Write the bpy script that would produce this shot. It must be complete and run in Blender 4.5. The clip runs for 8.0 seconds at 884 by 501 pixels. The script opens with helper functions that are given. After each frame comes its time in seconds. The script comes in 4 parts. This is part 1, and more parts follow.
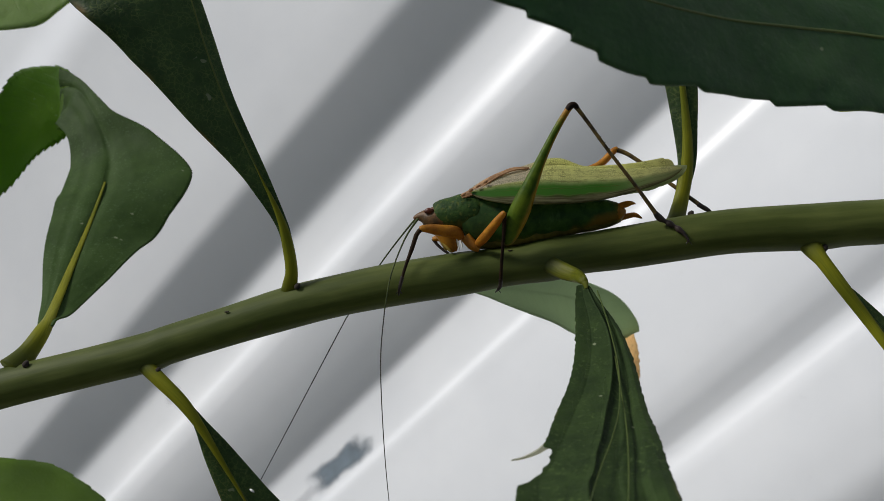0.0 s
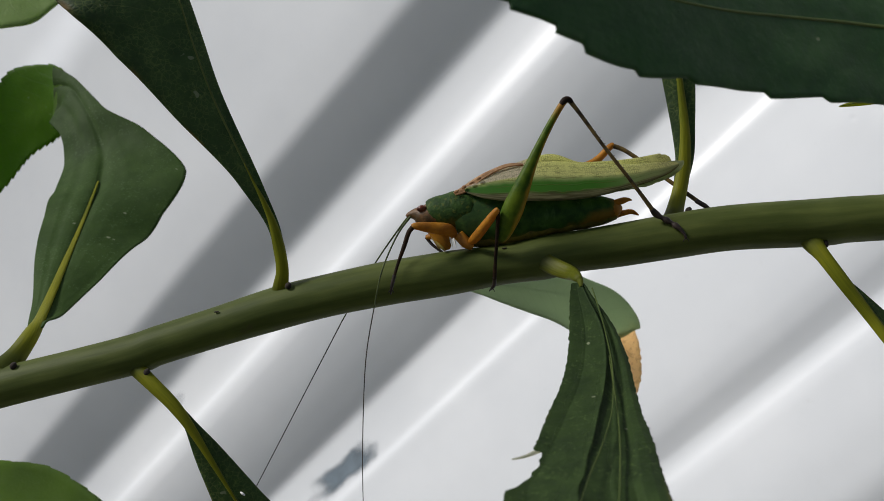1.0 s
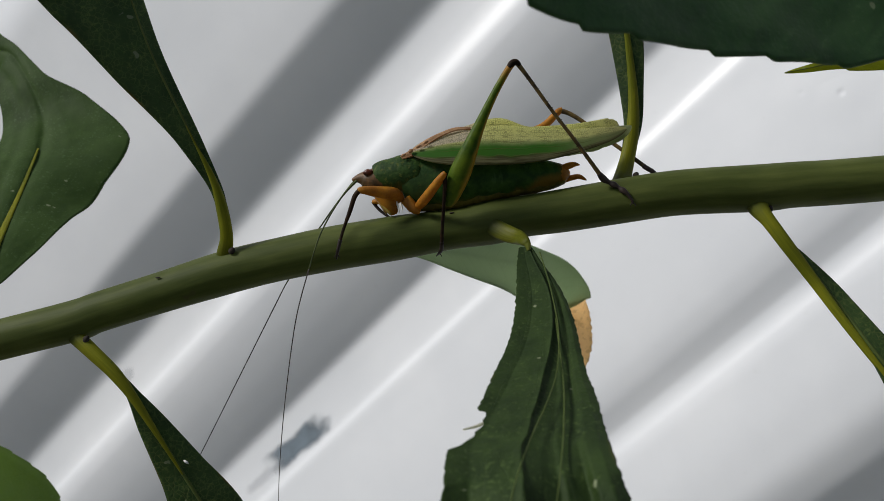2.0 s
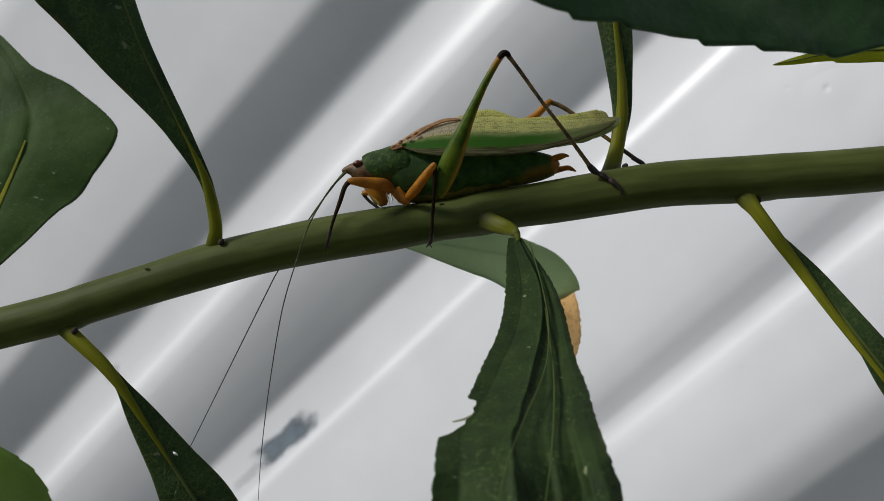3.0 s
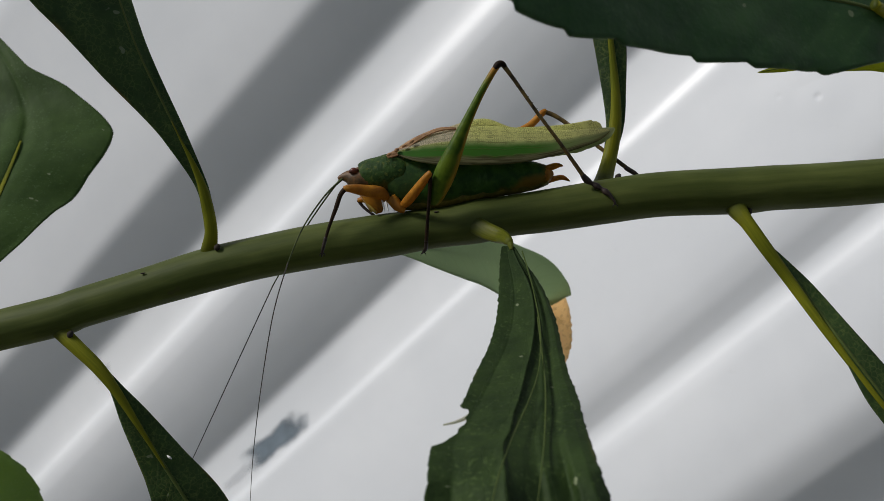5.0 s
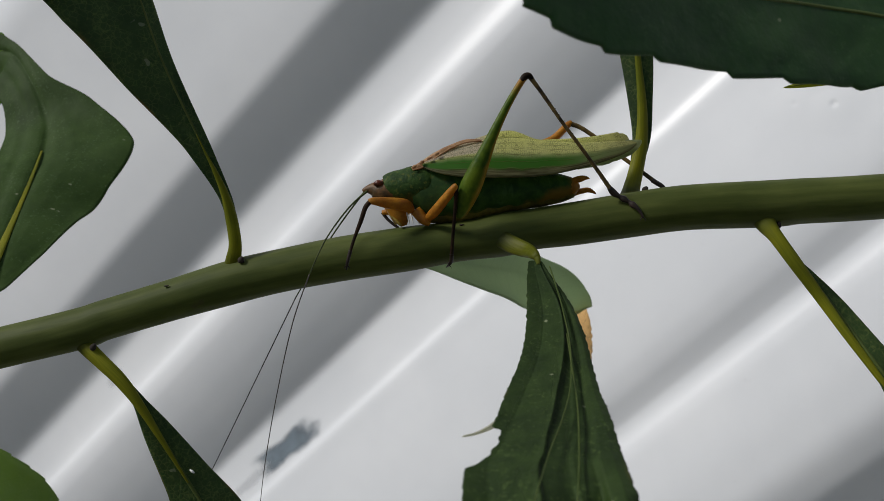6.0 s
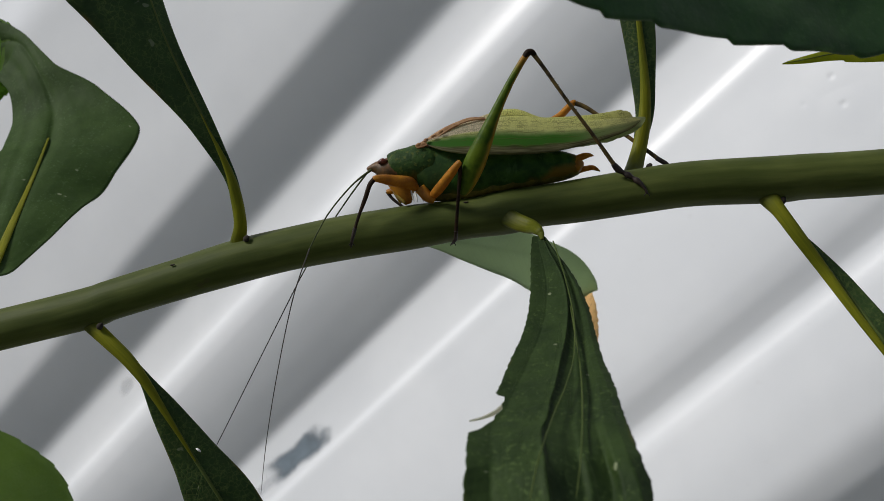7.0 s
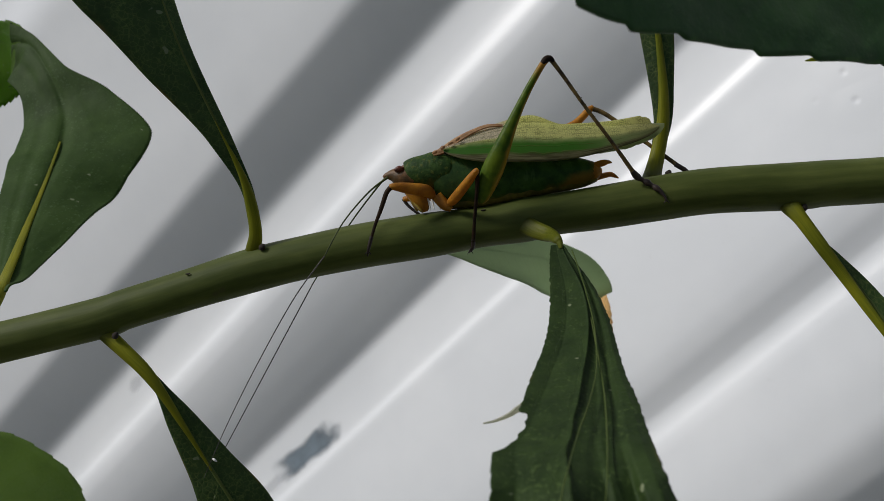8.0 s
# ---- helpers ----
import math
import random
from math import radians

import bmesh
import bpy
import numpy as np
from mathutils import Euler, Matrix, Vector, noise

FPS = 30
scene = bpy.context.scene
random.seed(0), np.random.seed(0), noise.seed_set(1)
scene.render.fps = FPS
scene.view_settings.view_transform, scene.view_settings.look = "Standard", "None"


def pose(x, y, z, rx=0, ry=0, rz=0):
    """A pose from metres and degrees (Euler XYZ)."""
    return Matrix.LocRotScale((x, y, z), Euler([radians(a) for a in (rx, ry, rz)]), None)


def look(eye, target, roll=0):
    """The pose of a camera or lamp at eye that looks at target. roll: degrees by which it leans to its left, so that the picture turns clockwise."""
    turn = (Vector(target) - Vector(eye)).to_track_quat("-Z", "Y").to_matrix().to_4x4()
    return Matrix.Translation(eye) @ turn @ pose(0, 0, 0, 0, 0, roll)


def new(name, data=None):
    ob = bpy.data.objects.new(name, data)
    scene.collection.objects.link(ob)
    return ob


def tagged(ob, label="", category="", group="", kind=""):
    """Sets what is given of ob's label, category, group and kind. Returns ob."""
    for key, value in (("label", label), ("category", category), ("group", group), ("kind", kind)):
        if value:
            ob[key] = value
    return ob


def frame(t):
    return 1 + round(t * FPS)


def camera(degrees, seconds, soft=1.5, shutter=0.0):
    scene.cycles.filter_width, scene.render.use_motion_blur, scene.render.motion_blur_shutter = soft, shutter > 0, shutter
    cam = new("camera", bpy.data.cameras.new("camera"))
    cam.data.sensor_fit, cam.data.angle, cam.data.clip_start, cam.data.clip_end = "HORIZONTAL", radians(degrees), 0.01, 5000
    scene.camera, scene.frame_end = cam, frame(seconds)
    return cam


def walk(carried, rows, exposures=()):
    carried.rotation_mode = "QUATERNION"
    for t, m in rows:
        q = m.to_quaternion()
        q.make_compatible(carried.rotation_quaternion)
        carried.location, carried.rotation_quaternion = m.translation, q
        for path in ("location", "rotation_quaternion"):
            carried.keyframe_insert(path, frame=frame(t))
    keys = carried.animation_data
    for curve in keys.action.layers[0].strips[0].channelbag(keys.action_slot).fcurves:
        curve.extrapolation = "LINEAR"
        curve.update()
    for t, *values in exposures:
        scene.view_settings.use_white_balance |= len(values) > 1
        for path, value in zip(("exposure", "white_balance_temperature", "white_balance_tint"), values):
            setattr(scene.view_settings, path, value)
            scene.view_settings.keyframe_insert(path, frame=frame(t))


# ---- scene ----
UP = 600.0   # height of the stem's middle above the ground, in millimetres


def mm(p):
    """A point of the plant's plan (millimetres, from the middle of the stem) in the world."""
    return Vector((p[0], p[1], p[2] + UP)) / 1000


# ---- camera ----
cam = camera(50, 8.0, soft=0.8)
cam.data.dof.use_dof, cam.data.dof.focus_distance, cam.data.dof.aperture_fstop = True, 0.094, 80
walk(cam, [
    (0, look((0.00000, -0.09905, 0.60000), (0.00000, -0.01905, 0.60000), 0.000)),
    (0.1, look((0.00021, -0.09890, 0.59967), (-0.00024, -0.01890, 0.60001), -0.030)),
    (0.2, look((0.00043, -0.09875, 0.59935), (-0.00006, -0.01875, 0.59997), -0.060)),
    (0.3, look((0.00064, -0.09860, 0.59902), (0.00015, -0.01860, 0.59982), -0.090)),
    (0.4, look((0.00085, -0.09845, 0.59870), (0.00039, -0.01845, 0.59948), -0.120)),
    (0.5, look((0.00106, -0.09830, 0.59837), (0.00073, -0.01830, 0.59921), -0.150)),
    (0.6, look((0.00115, -0.09811, 0.59852), (0.00074, -0.01811, 0.59924), -0.165)),
    (0.7, look((0.00124, -0.09791, 0.59868), (0.00094, -0.01792, 0.59937), -0.180)),
    (0.8, look((0.00133, -0.09772, 0.59883), (0.00108, -0.01773, 0.59944), -0.195)),
    (0.9, look((0.00142, -0.09753, 0.59898), (0.00092, -0.01753, 0.59945), -0.210)),
    (1, look((0.00150, -0.09734, 0.59913), (0.00085, -0.01734, 0.59969), -0.225)),
    (1.1, look((0.00179, -0.09710, 0.59938), (0.00155, -0.01711, 0.60068), -0.201)),
    (1.2, look((0.00208, -0.09686, 0.59962), (0.00206, -0.01687, 0.60126), -0.178)),
    (1.3, look((0.00237, -0.09662, 0.59987), (0.00259, -0.01663, 0.60123), -0.154)),
    (1.4, look((0.00266, -0.09638, 0.60012), (0.00289, -0.01638, 0.60087), -0.130)),
    (1.5, look((0.00295, -0.09614, 0.60036), (0.00330, -0.01614, 0.60023), -0.106)),
    (1.6, look((0.00277, -0.09626, 0.59945), (0.00401, -0.01627, 0.59919), -0.132)),
    (1.7, look((0.00260, -0.09639, 0.59853), (0.00450, -0.01641, 0.59795), -0.158)),
    (2.8, look((0.00206, -0.09644, 0.59760), (0.00641, -0.01659, 0.59551), -0.190)),
    (2.9, look((0.00201, -0.09645, 0.59752), (0.00622, -0.01658, 0.59549), -0.193)),
    (3, look((0.00196, -0.09645, 0.59743), (0.00624, -0.01659, 0.59567), -0.195)),
    (3.1, look((0.00199, -0.09639, 0.59780), (0.00593, -0.01651, 0.59584), -0.130)),
    (3.2, look((0.00201, -0.09633, 0.59816), (0.00578, -0.01643, 0.59639), -0.065)),
    (3.3, look((0.00204, -0.09626, 0.59853), (0.00579, -0.01637, 0.59697), -0.000)),
    (3.4, look((0.00206, -0.09620, 0.59889), (0.00594, -0.01631, 0.59753), 0.065)),
    (3.5, look((0.00208, -0.09614, 0.59926), (0.00623, -0.01625, 0.59816), 0.130)),
    (3.6, look((0.00211, -0.09618, 0.59922), (0.00624, -0.01630, 0.59813), 0.152)),
    (3.7, look((0.00213, -0.09623, 0.59918), (0.00631, -0.01634, 0.59807), 0.174)),
    (3.8, look((0.00215, -0.09627, 0.59914), (0.00640, -0.01639, 0.59789), 0.196)),
    (3.9, look((0.00218, -0.09631, 0.59910), (0.00623, -0.01643, 0.59771), 0.218)),
    (4, look((0.00220, -0.09636, 0.59905), (0.00612, -0.01647, 0.59758), 0.240)),
    (4.1, look((0.00220, -0.09646, 0.59866), (0.00592, -0.01657, 0.59706), 0.210)),
    (4.2, look((0.00220, -0.09657, 0.59826), (0.00583, -0.01667, 0.59663), 0.180)),
    (5.3, look((0.00070, -0.09744, 0.59804), (0.00600, -0.01764, 0.59643), 0.452)),
    (5.4, look((-0.00001, -0.09747, 0.59814), (0.00484, -0.01763, 0.59656), 0.451)),
    (5.5, look((-0.00071, -0.09750, 0.59824), (0.00391, -0.01764, 0.59689), 0.450)),
    (5.6, look((-0.00058, -0.09727, 0.59837), (0.00434, -0.01742, 0.59747), 0.467)),
    (5.7, look((-0.00044, -0.09704, 0.59849), (0.00431, -0.01718, 0.59767), 0.484)),
    (5.8, look((-0.00031, -0.09681, 0.59862), (0.00404, -0.01694, 0.59759), 0.501)),
    (5.9, look((-0.00017, -0.09658, 0.59874), (0.00393, -0.01670, 0.59762), 0.518)),
    (6, look((-0.00003, -0.09635, 0.59887), (0.00426, -0.01648, 0.59764), 0.535)),
    (6.1, look((0.00005, -0.09635, 0.59868), (0.00463, -0.01648, 0.59778), 0.539)),
    (6.2, look((0.00013, -0.09634, 0.59850), (0.00463, -0.01647, 0.59775), 0.542)),
    (6.3, look((0.00022, -0.09633, 0.59832), (0.00426, -0.01643, 0.59760), 0.545)),
    (6.4, look((0.00030, -0.09632, 0.59813), (0.00418, -0.01642, 0.59747), 0.549)),
    (6.5, look((0.00039, -0.09631, 0.59795), (0.00435, -0.01641, 0.59728), 0.552)),
    (6.6, look((0.00045, -0.09637, 0.59740), (0.00429, -0.01646, 0.59677), 0.476)),
    (6.7, look((0.00052, -0.09642, 0.59685), (0.00415, -0.01651, 0.59611), 0.399)),
    (6.8, look((0.00058, -0.09647, 0.59630), (0.00438, -0.01657, 0.59579), 0.322)),
    (6.9, look((0.00065, -0.09653, 0.59575), (0.00448, -0.01662, 0.59554), 0.246)),
    (7, look((0.00071, -0.09658, 0.59521), (0.00400, -0.01665, 0.59516), 0.169)),
    (7.1, look((0.00056, -0.09655, 0.59562), (0.00392, -0.01662, 0.59485), 0.169)),
    (7.2, look((0.00040, -0.09651, 0.59603), (0.00393, -0.01659, 0.59522), 0.169)),
    (7.3, look((0.00024, -0.09647, 0.59644), (0.00405, -0.01657, 0.59592), 0.169)),
    (7.4, look((0.00009, -0.09644, 0.59685), (0.00371, -0.01652, 0.59626), 0.169)),
    (7.5, look((-0.00007, -0.09640, 0.59726), (0.00284, -0.01646, 0.59631), 0.169)),
    (7.6, look((-0.00011, -0.09626, 0.59715), (0.00235, -0.01630, 0.59604), 0.148)),
    (7.7, look((-0.00016, -0.09612, 0.59704), (0.00235, -0.01617, 0.59597), 0.127)),
    (7.8, look((-0.00020, -0.09598, 0.59692), (0.00248, -0.01603, 0.59577), 0.105)),
    (7.9, look((-0.00025, -0.09584, 0.59681), (0.00255, -0.01589, 0.59577), 0.084)),
    (8, look((-0.00029, -0.09570, 0.59670), (0.00243, -0.01575, 0.59609), 0.063)),
], exposures=[(0, 0.22), (0.5, 0.28), (1.5, 0.25), (3.0, 0.05), (4.0, 0.10), (5.5, 0.04), (6.5, 0.11), (7.0, 0.14), (7.5, 0.03), (8, 0.04)])

# ---- light: soft sun high over the wall, and the sky ----
world = bpy.data.worlds.new("world")
scene.world = world
world.use_nodes = True
SUN_WAY = Vector((-0.72, -0.20, 0.66)).normalized()
sky = world.node_tree.nodes.new("ShaderNodeTexSky")
sky.sky_type, sky.sun_disc = "NISHITA", False
sky.sun_elevation = math.asin(SUN_WAY.z)
sky.sun_rotation = math.atan2(SUN_WAY.x, SUN_WAY.y)
sky.air_density, sky.dust_density = 1.0, 1.2
back = world.node_tree.nodes["Background"]
back.inputs["Strength"].default_value = 0.061
world.node_tree.links.new(sky.outputs[0], back.inputs["Color"])
sun = new("sun", bpy.data.lights.new("sun", "SUN"))
sun.data.energy, sun.data.angle, sun.data.color = 2.95, radians(12), (1.0, 0.968, 0.93)
sun.matrix_world = look(SUN_WAY * 5, (0, 0, 0))


# ---- materials ----
class Nodes:
    """A short hand for building one material's node tree."""

    def __init__(self, name):
        self.mat = bpy.data.materials.new(name)
        self.mat.use_nodes = True
        self.tree = self.mat.node_tree
        self.shader = self.tree.nodes["Principled BSDF"]
        self.end = self.tree.nodes["Material Output"]

    def add(self, kind, **values):
        node = self.tree.nodes.new(kind)
        for key, value in values.items():
            if key in node.inputs:
                node.inputs[key].default_value = value
        return node

    def join(self, a, b):
        self.tree.links.new(a, b)

    def math(self, op, a, b=None, c=None):
        node = self.tree.nodes.new("ShaderNodeMath")
        node.operation = op
        for i, v in enumerate((a, b, c)):
            if v is None:
                continue
            if isinstance(v, (int, float)):
                node.inputs[i].default_value = v
            else:
                self.join(v, node.inputs[i])
        return node.outputs[0]

    def mix(self, fac, a, b):
        node = self.tree.nodes.new("ShaderNodeMix")
        node.data_type = "RGBA"
        for key, v in ((0, fac), (6, a), (7, b)):
            if isinstance(v, (int, float)):
                node.inputs[key].default_value = v
            elif isinstance(v, tuple):
                node.inputs[key].default_value = (*v, 1)
            else:
                self.join(v, node.inputs[key])
        return node.outputs[2]

    def noise(self, scale, detail=4.0, rough=0.55, source="Object", stretch=None):
        place = self.tree.nodes.new("ShaderNodeTexCoord").outputs[source]
        if stretch:
            m = self.tree.nodes.new("ShaderNodeMapping")
            m.inputs["Scale"].default_value = stretch
            self.join(place, m.inputs["Vector"])
            place = m.outputs[0]
        node = self.add("ShaderNodeTexNoise", Scale=scale, Detail=detail, Roughness=rough)
        self.join(place, node.inputs["Vector"])
        return node.outputs["Fac"]

    def ramp(self, fac, low, high):
        node = self.tree.nodes.new("ShaderNodeMapRange")
        node.inputs[1].default_value, node.inputs[2].default_value = low, high
        node.interpolation_type = "SMOOTHSTEP"
        self.join(fac, node.inputs[0])
        return node.outputs[0]

    def bump(self, height, strength, distance):
        node = self.add("ShaderNodeBump", Strength=strength, Distance=distance)
        self.join(height, node.inputs["Height"])
        self.join(node.outputs[0], self.shader.inputs["Normal"])
        return node.outputs[0]

    def thin(self, colour, share):
        """Lets a share of the light through, as a leaf does."""
        t = self.tree.nodes.new("ShaderNodeBsdfTranslucent")
        if isinstance(colour, tuple):
            t.inputs[0].default_value = (*colour, 1)
        else:
            self.join(colour, t.inputs[0])
        m = self.tree.nodes.new("ShaderNodeMixShader")
        m.inputs[0].default_value = share
        self.join(self.shader.outputs[0], m.inputs[1])
        self.join(t.outputs[0], m.inputs[2])
        self.join(m.outputs[0], self.end.inputs["Surface"])


def leaf_material(name, dark, light, vein, let_through, share, gap=2.6, rough=0.58, edge=None, spots=None, groove=0.05, deep=0.5, netting=0.2, veins=0.07, quilt=3.0, gloss=0.22):
    """Leaf skin: pinnate side veins by the length (mm) and the way across, fine netting, pale hairs and specks."""
    n = Nodes(name)
    uv = n.tree.nodes.new("ShaderNodeUVMap")
    uv.uv_map = "blade"
    sep = n.tree.nodes.new("ShaderNodeSeparateXYZ")
    n.join(uv.outputs[0], sep.inputs[0])
    along, across = sep.outputs[0], n.math("ABSOLUTE", n.math("MULTIPLY_ADD", sep.outputs[1], 2.0, -1.0))
    wob = n.math("MULTIPLY", n.noise(160, 2), 1.1)
    phase = n.math("ADD", n.math("SUBTRACT", n.math("DIVIDE", along, gap), n.math("MULTIPLY", across, 1.7)), wob)
    tri = n.math("PINGPONG", phase, 0.5)
    side = n.math("MULTIPLY", n.ramp(tri, groove, 0.0), n.ramp(across, 1.0, 0.6))
    net = n.tree.nodes.new("ShaderNodeTexVoronoi")
    net.feature = "DISTANCE_TO_EDGE"
    net.inputs["Scale"].default_value = 1900
    n.join(n.tree.nodes.new("ShaderNodeTexCoord").outputs["Object"], net.inputs["Vector"])
    mesh_lines = n.math("MULTIPLY", n.ramp(net.outputs["Distance"], 0.10, 0.0), n.ramp(n.noise(520, 3, 0.6), 0.34, 0.58))
    blotch = n.noise(140, 5, 0.6)
    fine = n.noise(2200, 3, 0.7)
    col = n.mix(n.ramp(n.math("ADD", n.math("MULTIPLY", blotch, 0.6), n.math("MULTIPLY", n.noise(620, 4, 0.65), 0.4)), 0.36, 0.64), dark, light)
    col = n.mix(n.math("MULTIPLY", side, veins), col, vein)
    col = n.mix(n.math("MULTIPLY", mesh_lines, netting), col, vein)
    dots = n.math("MULTIPLY", n.ramp(n.noise(2800, 2, 0.6), 0.57, 0.66), n.ramp(n.noise(260, 2), 0.38, 0.58))
    col = n.mix(n.math("MULTIPLY", dots, 0.6), col, vein)
    speck = n.ramp(n.noise(900, 1, 0.4), 0.765, 0.80)
    col = n.mix(n.math("MULTIPLY", speck, 0.55), col, (0.30, 0.34, 0.20))
    if edge:
        col = n.mix(n.math("MULTIPLY", n.ramp(across, 0.93, 1.0), n.ramp(n.noise(220, 2), 0.52, 0.75)), col, edge)
    if spots:
        col = n.mix(n.ramp(n.noise(1000, 3, 0.6), 0.53, 0.62), col, spots)
    n.join(col, n.shader.inputs["Base Color"])
    n.shader.inputs["Roughness"].default_value = rough
    n.shader.inputs["Specular IOR Level"].default_value = gloss
    relief = n.math("ADD", n.math("ADD", n.math("MULTIPLY", fine, 0.35), n.math("MULTIPLY", n.ramp(net.outputs["Distance"], 0.0, 0.35), min(0.2, 1.9 * netting))), n.math("MULTIPLY", side, -deep))
    pucker = n.math("MULTIPLY", n.noise(420 if quilt < 5 else 240, 3, 0.5), quilt)
    n.bump(n.math("ADD", relief, pucker), 0.6, 0.00014)
    n.thin(n.mix(n.math("MULTIPLY", side, 0.15), let_through, vein), share)
    return n.mat


def streak_material(name, dark, light, share=0.0, let_through=(0.2, 0.3, 0.05), rough=0.45, blot=None, root=None, root_end=(5.2, 2.0), fibre=1.0):
    """Stems and stalks: streaks along the length."""
    n = Nodes(name)
    uv = n.tree.nodes.new("ShaderNodeUVMap")
    uv.uv_map = "blade"
    m = n.tree.nodes.new("ShaderNodeMapping")
    m.inputs["Scale"].default_value = (0.06, 9.0, 1)
    n.join(uv.outputs[0], m.inputs[0])
    s = n.add("ShaderNodeTexNoise", Scale=3.0, Detail=5.0, Roughness=0.6)
    n.join(m.outputs[0], s.inputs["Vector"])
    streak = s.outputs["Fac"]
    big = n.noise(110, 3)
    patch = n.noise(330, 3, 0.55, stretch=(0.35, 1.0, 1.0))
    col = n.mix(n.ramp(n.math("ADD", n.math("MULTIPLY_ADD", big, 0.5 * fibre + 0.2 * (1 - fibre), n.math("MULTIPLY", streak, 0.6 * fibre + 0.3 * (1 - fibre))), n.math("MULTIPLY", patch, 0.6 * (1 - fibre))), 0.40, 0.72), dark, light)
    if root:
        sep = n.tree.nodes.new("ShaderNodeSeparateXYZ")
        n.join(uv.outputs[0], sep.inputs[0])
        col = n.mix(n.ramp(n.math("ADD", sep.outputs[0], n.math("MULTIPLY", n.noise(900, 2), 1.2)), *root_end), col, root)
    if blot:
        col = n.mix(n.ramp(n.noise(420, 3, 0.5), 0.71, 0.78), col, blot)
    n.join(col, n.shader.inputs["Base Color"])
    n.shader.inputs["Roughness"].default_value = rough
    n.shader.inputs["Specular IOR Level"].default_value = 0.13
    n.bump(n.math("ADD", streak, n.math("MULTIPLY", n.noise(2600, 2), 0.3)), 0.35, 0.0002 * (0.4 + 0.6 * fibre))
    if share:
        n.thin(let_through, share)
    return n.mat


def skin_material(name, dark, light, scale=900, rough=0.5, share=0.0, let_through=None, bump=0.00010, spots=None, gloss=0.3):
    """Insect cuticle: mottled at two scales, finely pitted, a little glossy."""
    n = Nodes(name)
    blend = n.math("ADD", n.math("MULTIPLY", n.noise(scale, 4, 0.6), 0.6), n.math("MULTIPLY", n.noise(scale * 3.3, 3, 0.6), 0.4))
    col = n.mix(n.ramp(blend, 0.36, 0.64), dark, light)
    if spots:
        col = n.mix(n.math("MULTIPLY", n.ramp(n.noise(scale * 2.2, 2, 0.5), 0.58, 0.70), 0.5), col, spots)
    n.join(col, n.shader.inputs["Base Color"])
    n.shader.inputs["Roughness"].default_value = rough
    n.shader.inputs["Specular IOR Level"].default_value = gloss
    n.bump(n.noise(4200, 3), 0.45, bump)
    if share:
        n.thin(let_through or light, share)
    return n.mat


def body_material(name):
    """Abdomen: dark green with fine light flecks above, ochre below and towards its end."""
    n = Nodes(name)
    uv = n.tree.nodes.new("ShaderNodeUVMap")
    uv.uv_map = "blade"
    sep = n.tree.nodes.new("ShaderNodeSeparateXYZ")
    n.join(uv.outputs[0], sep.inputs[0])
    low = n.math("SUBTRACT", 1.0, n.math("MULTIPLY", n.math("ABSOLUTE", n.math("SUBTRACT", sep.outputs[1], 0.5)), 2.0))
    wander = n.math("MULTIPLY_ADD", n.noise(700, 3), 0.3, -0.15)
    col = n.mix(n.ramp(n.noise(800, 4, 0.6), 0.34, 0.66), (0.011, 0.040, 0.006), (0.030, 0.083, 0.011))
    flecks = n.noise(1500, 3, 0.6, stretch=(1.0, 1.0, 0.35))
    col = n.mix(n.math("MULTIPLY", n.ramp(flecks, 0.56, 0.68), 0.28), col, (0.075, 0.16, 0.045))
    rise = n.math("ADD", n.math("ADD", low, wander), n.math("MULTIPLY", n.ramp(sep.outputs[0], 9.0, 15.5), 0.38))
    col = n.mix(n.ramp(rise, 0.72, 0.95), col, (0.150, 0.095, 0.012))
    col = n.mix(n.ramp(n.math("ADD", sep.outputs[0], n.math("MULTIPLY", wander, 4.0)), 14.2, 16.2), col, (0.26, 0.125, 0.012))
    n.join(col, n.shader.inputs["Base Color"])
    n.shader.inputs["Roughness"].default_value = 0.5
    n.shader.inputs["Specular IOR Level"].default_value = 0.16
    n.bump(n.noise(3600, 3), 0.5, 0.00012)
    n.thin(col, 0.1)
    return n.mat


def shield_material(name):
    """Saddle behind the head: teal green above, yellow-olive along its lower margin, pitted."""
    n = Nodes(name)
    uv = n.tree.nodes.new("ShaderNodeUVMap")
    uv.uv_map = "blade"
    sep = n.tree.nodes.new("ShaderNodeSeparateXYZ")
    n.join(uv.outputs[0], sep.inputs[0])
    low = n.math("SUBTRACT", 1.0, n.math("MULTIPLY", n.math("ABSOLUTE", n.math("SUBTRACT", sep.outputs[1], 0.5)), 2.0))
    wander = n.math("MULTIPLY_ADD", n.noise(900, 3), 0.3, -0.15)
    col = n.mix(n.ramp(n.noise(1100, 4, 0.65), 0.34, 0.66), (0.014, 0.037, 0.008), (0.032, 0.068, 0.013))
    col = n.mix(n.math("MULTIPLY", n.ramp(n.noise(2600, 2, 0.5), 0.55, 0.66), 0.4), col, (0.11, 0.12, 0.02))
    col = n.mix(n.ramp(n.math("ADD", low, wander), 0.60, 0.86), col, (0.12, 0.095, 0.014))
    n.join(col, n.shader.inputs["Base Color"])
    n.shader.inputs["Roughness"].default_value = 0.6
    n.shader.inputs["Specular IOR Level"].default_value = 0.14
    n.bump(n.noise(3200, 3), 0.6, 0.00014)
    n.thin(col, 0.12)
    return n.mat


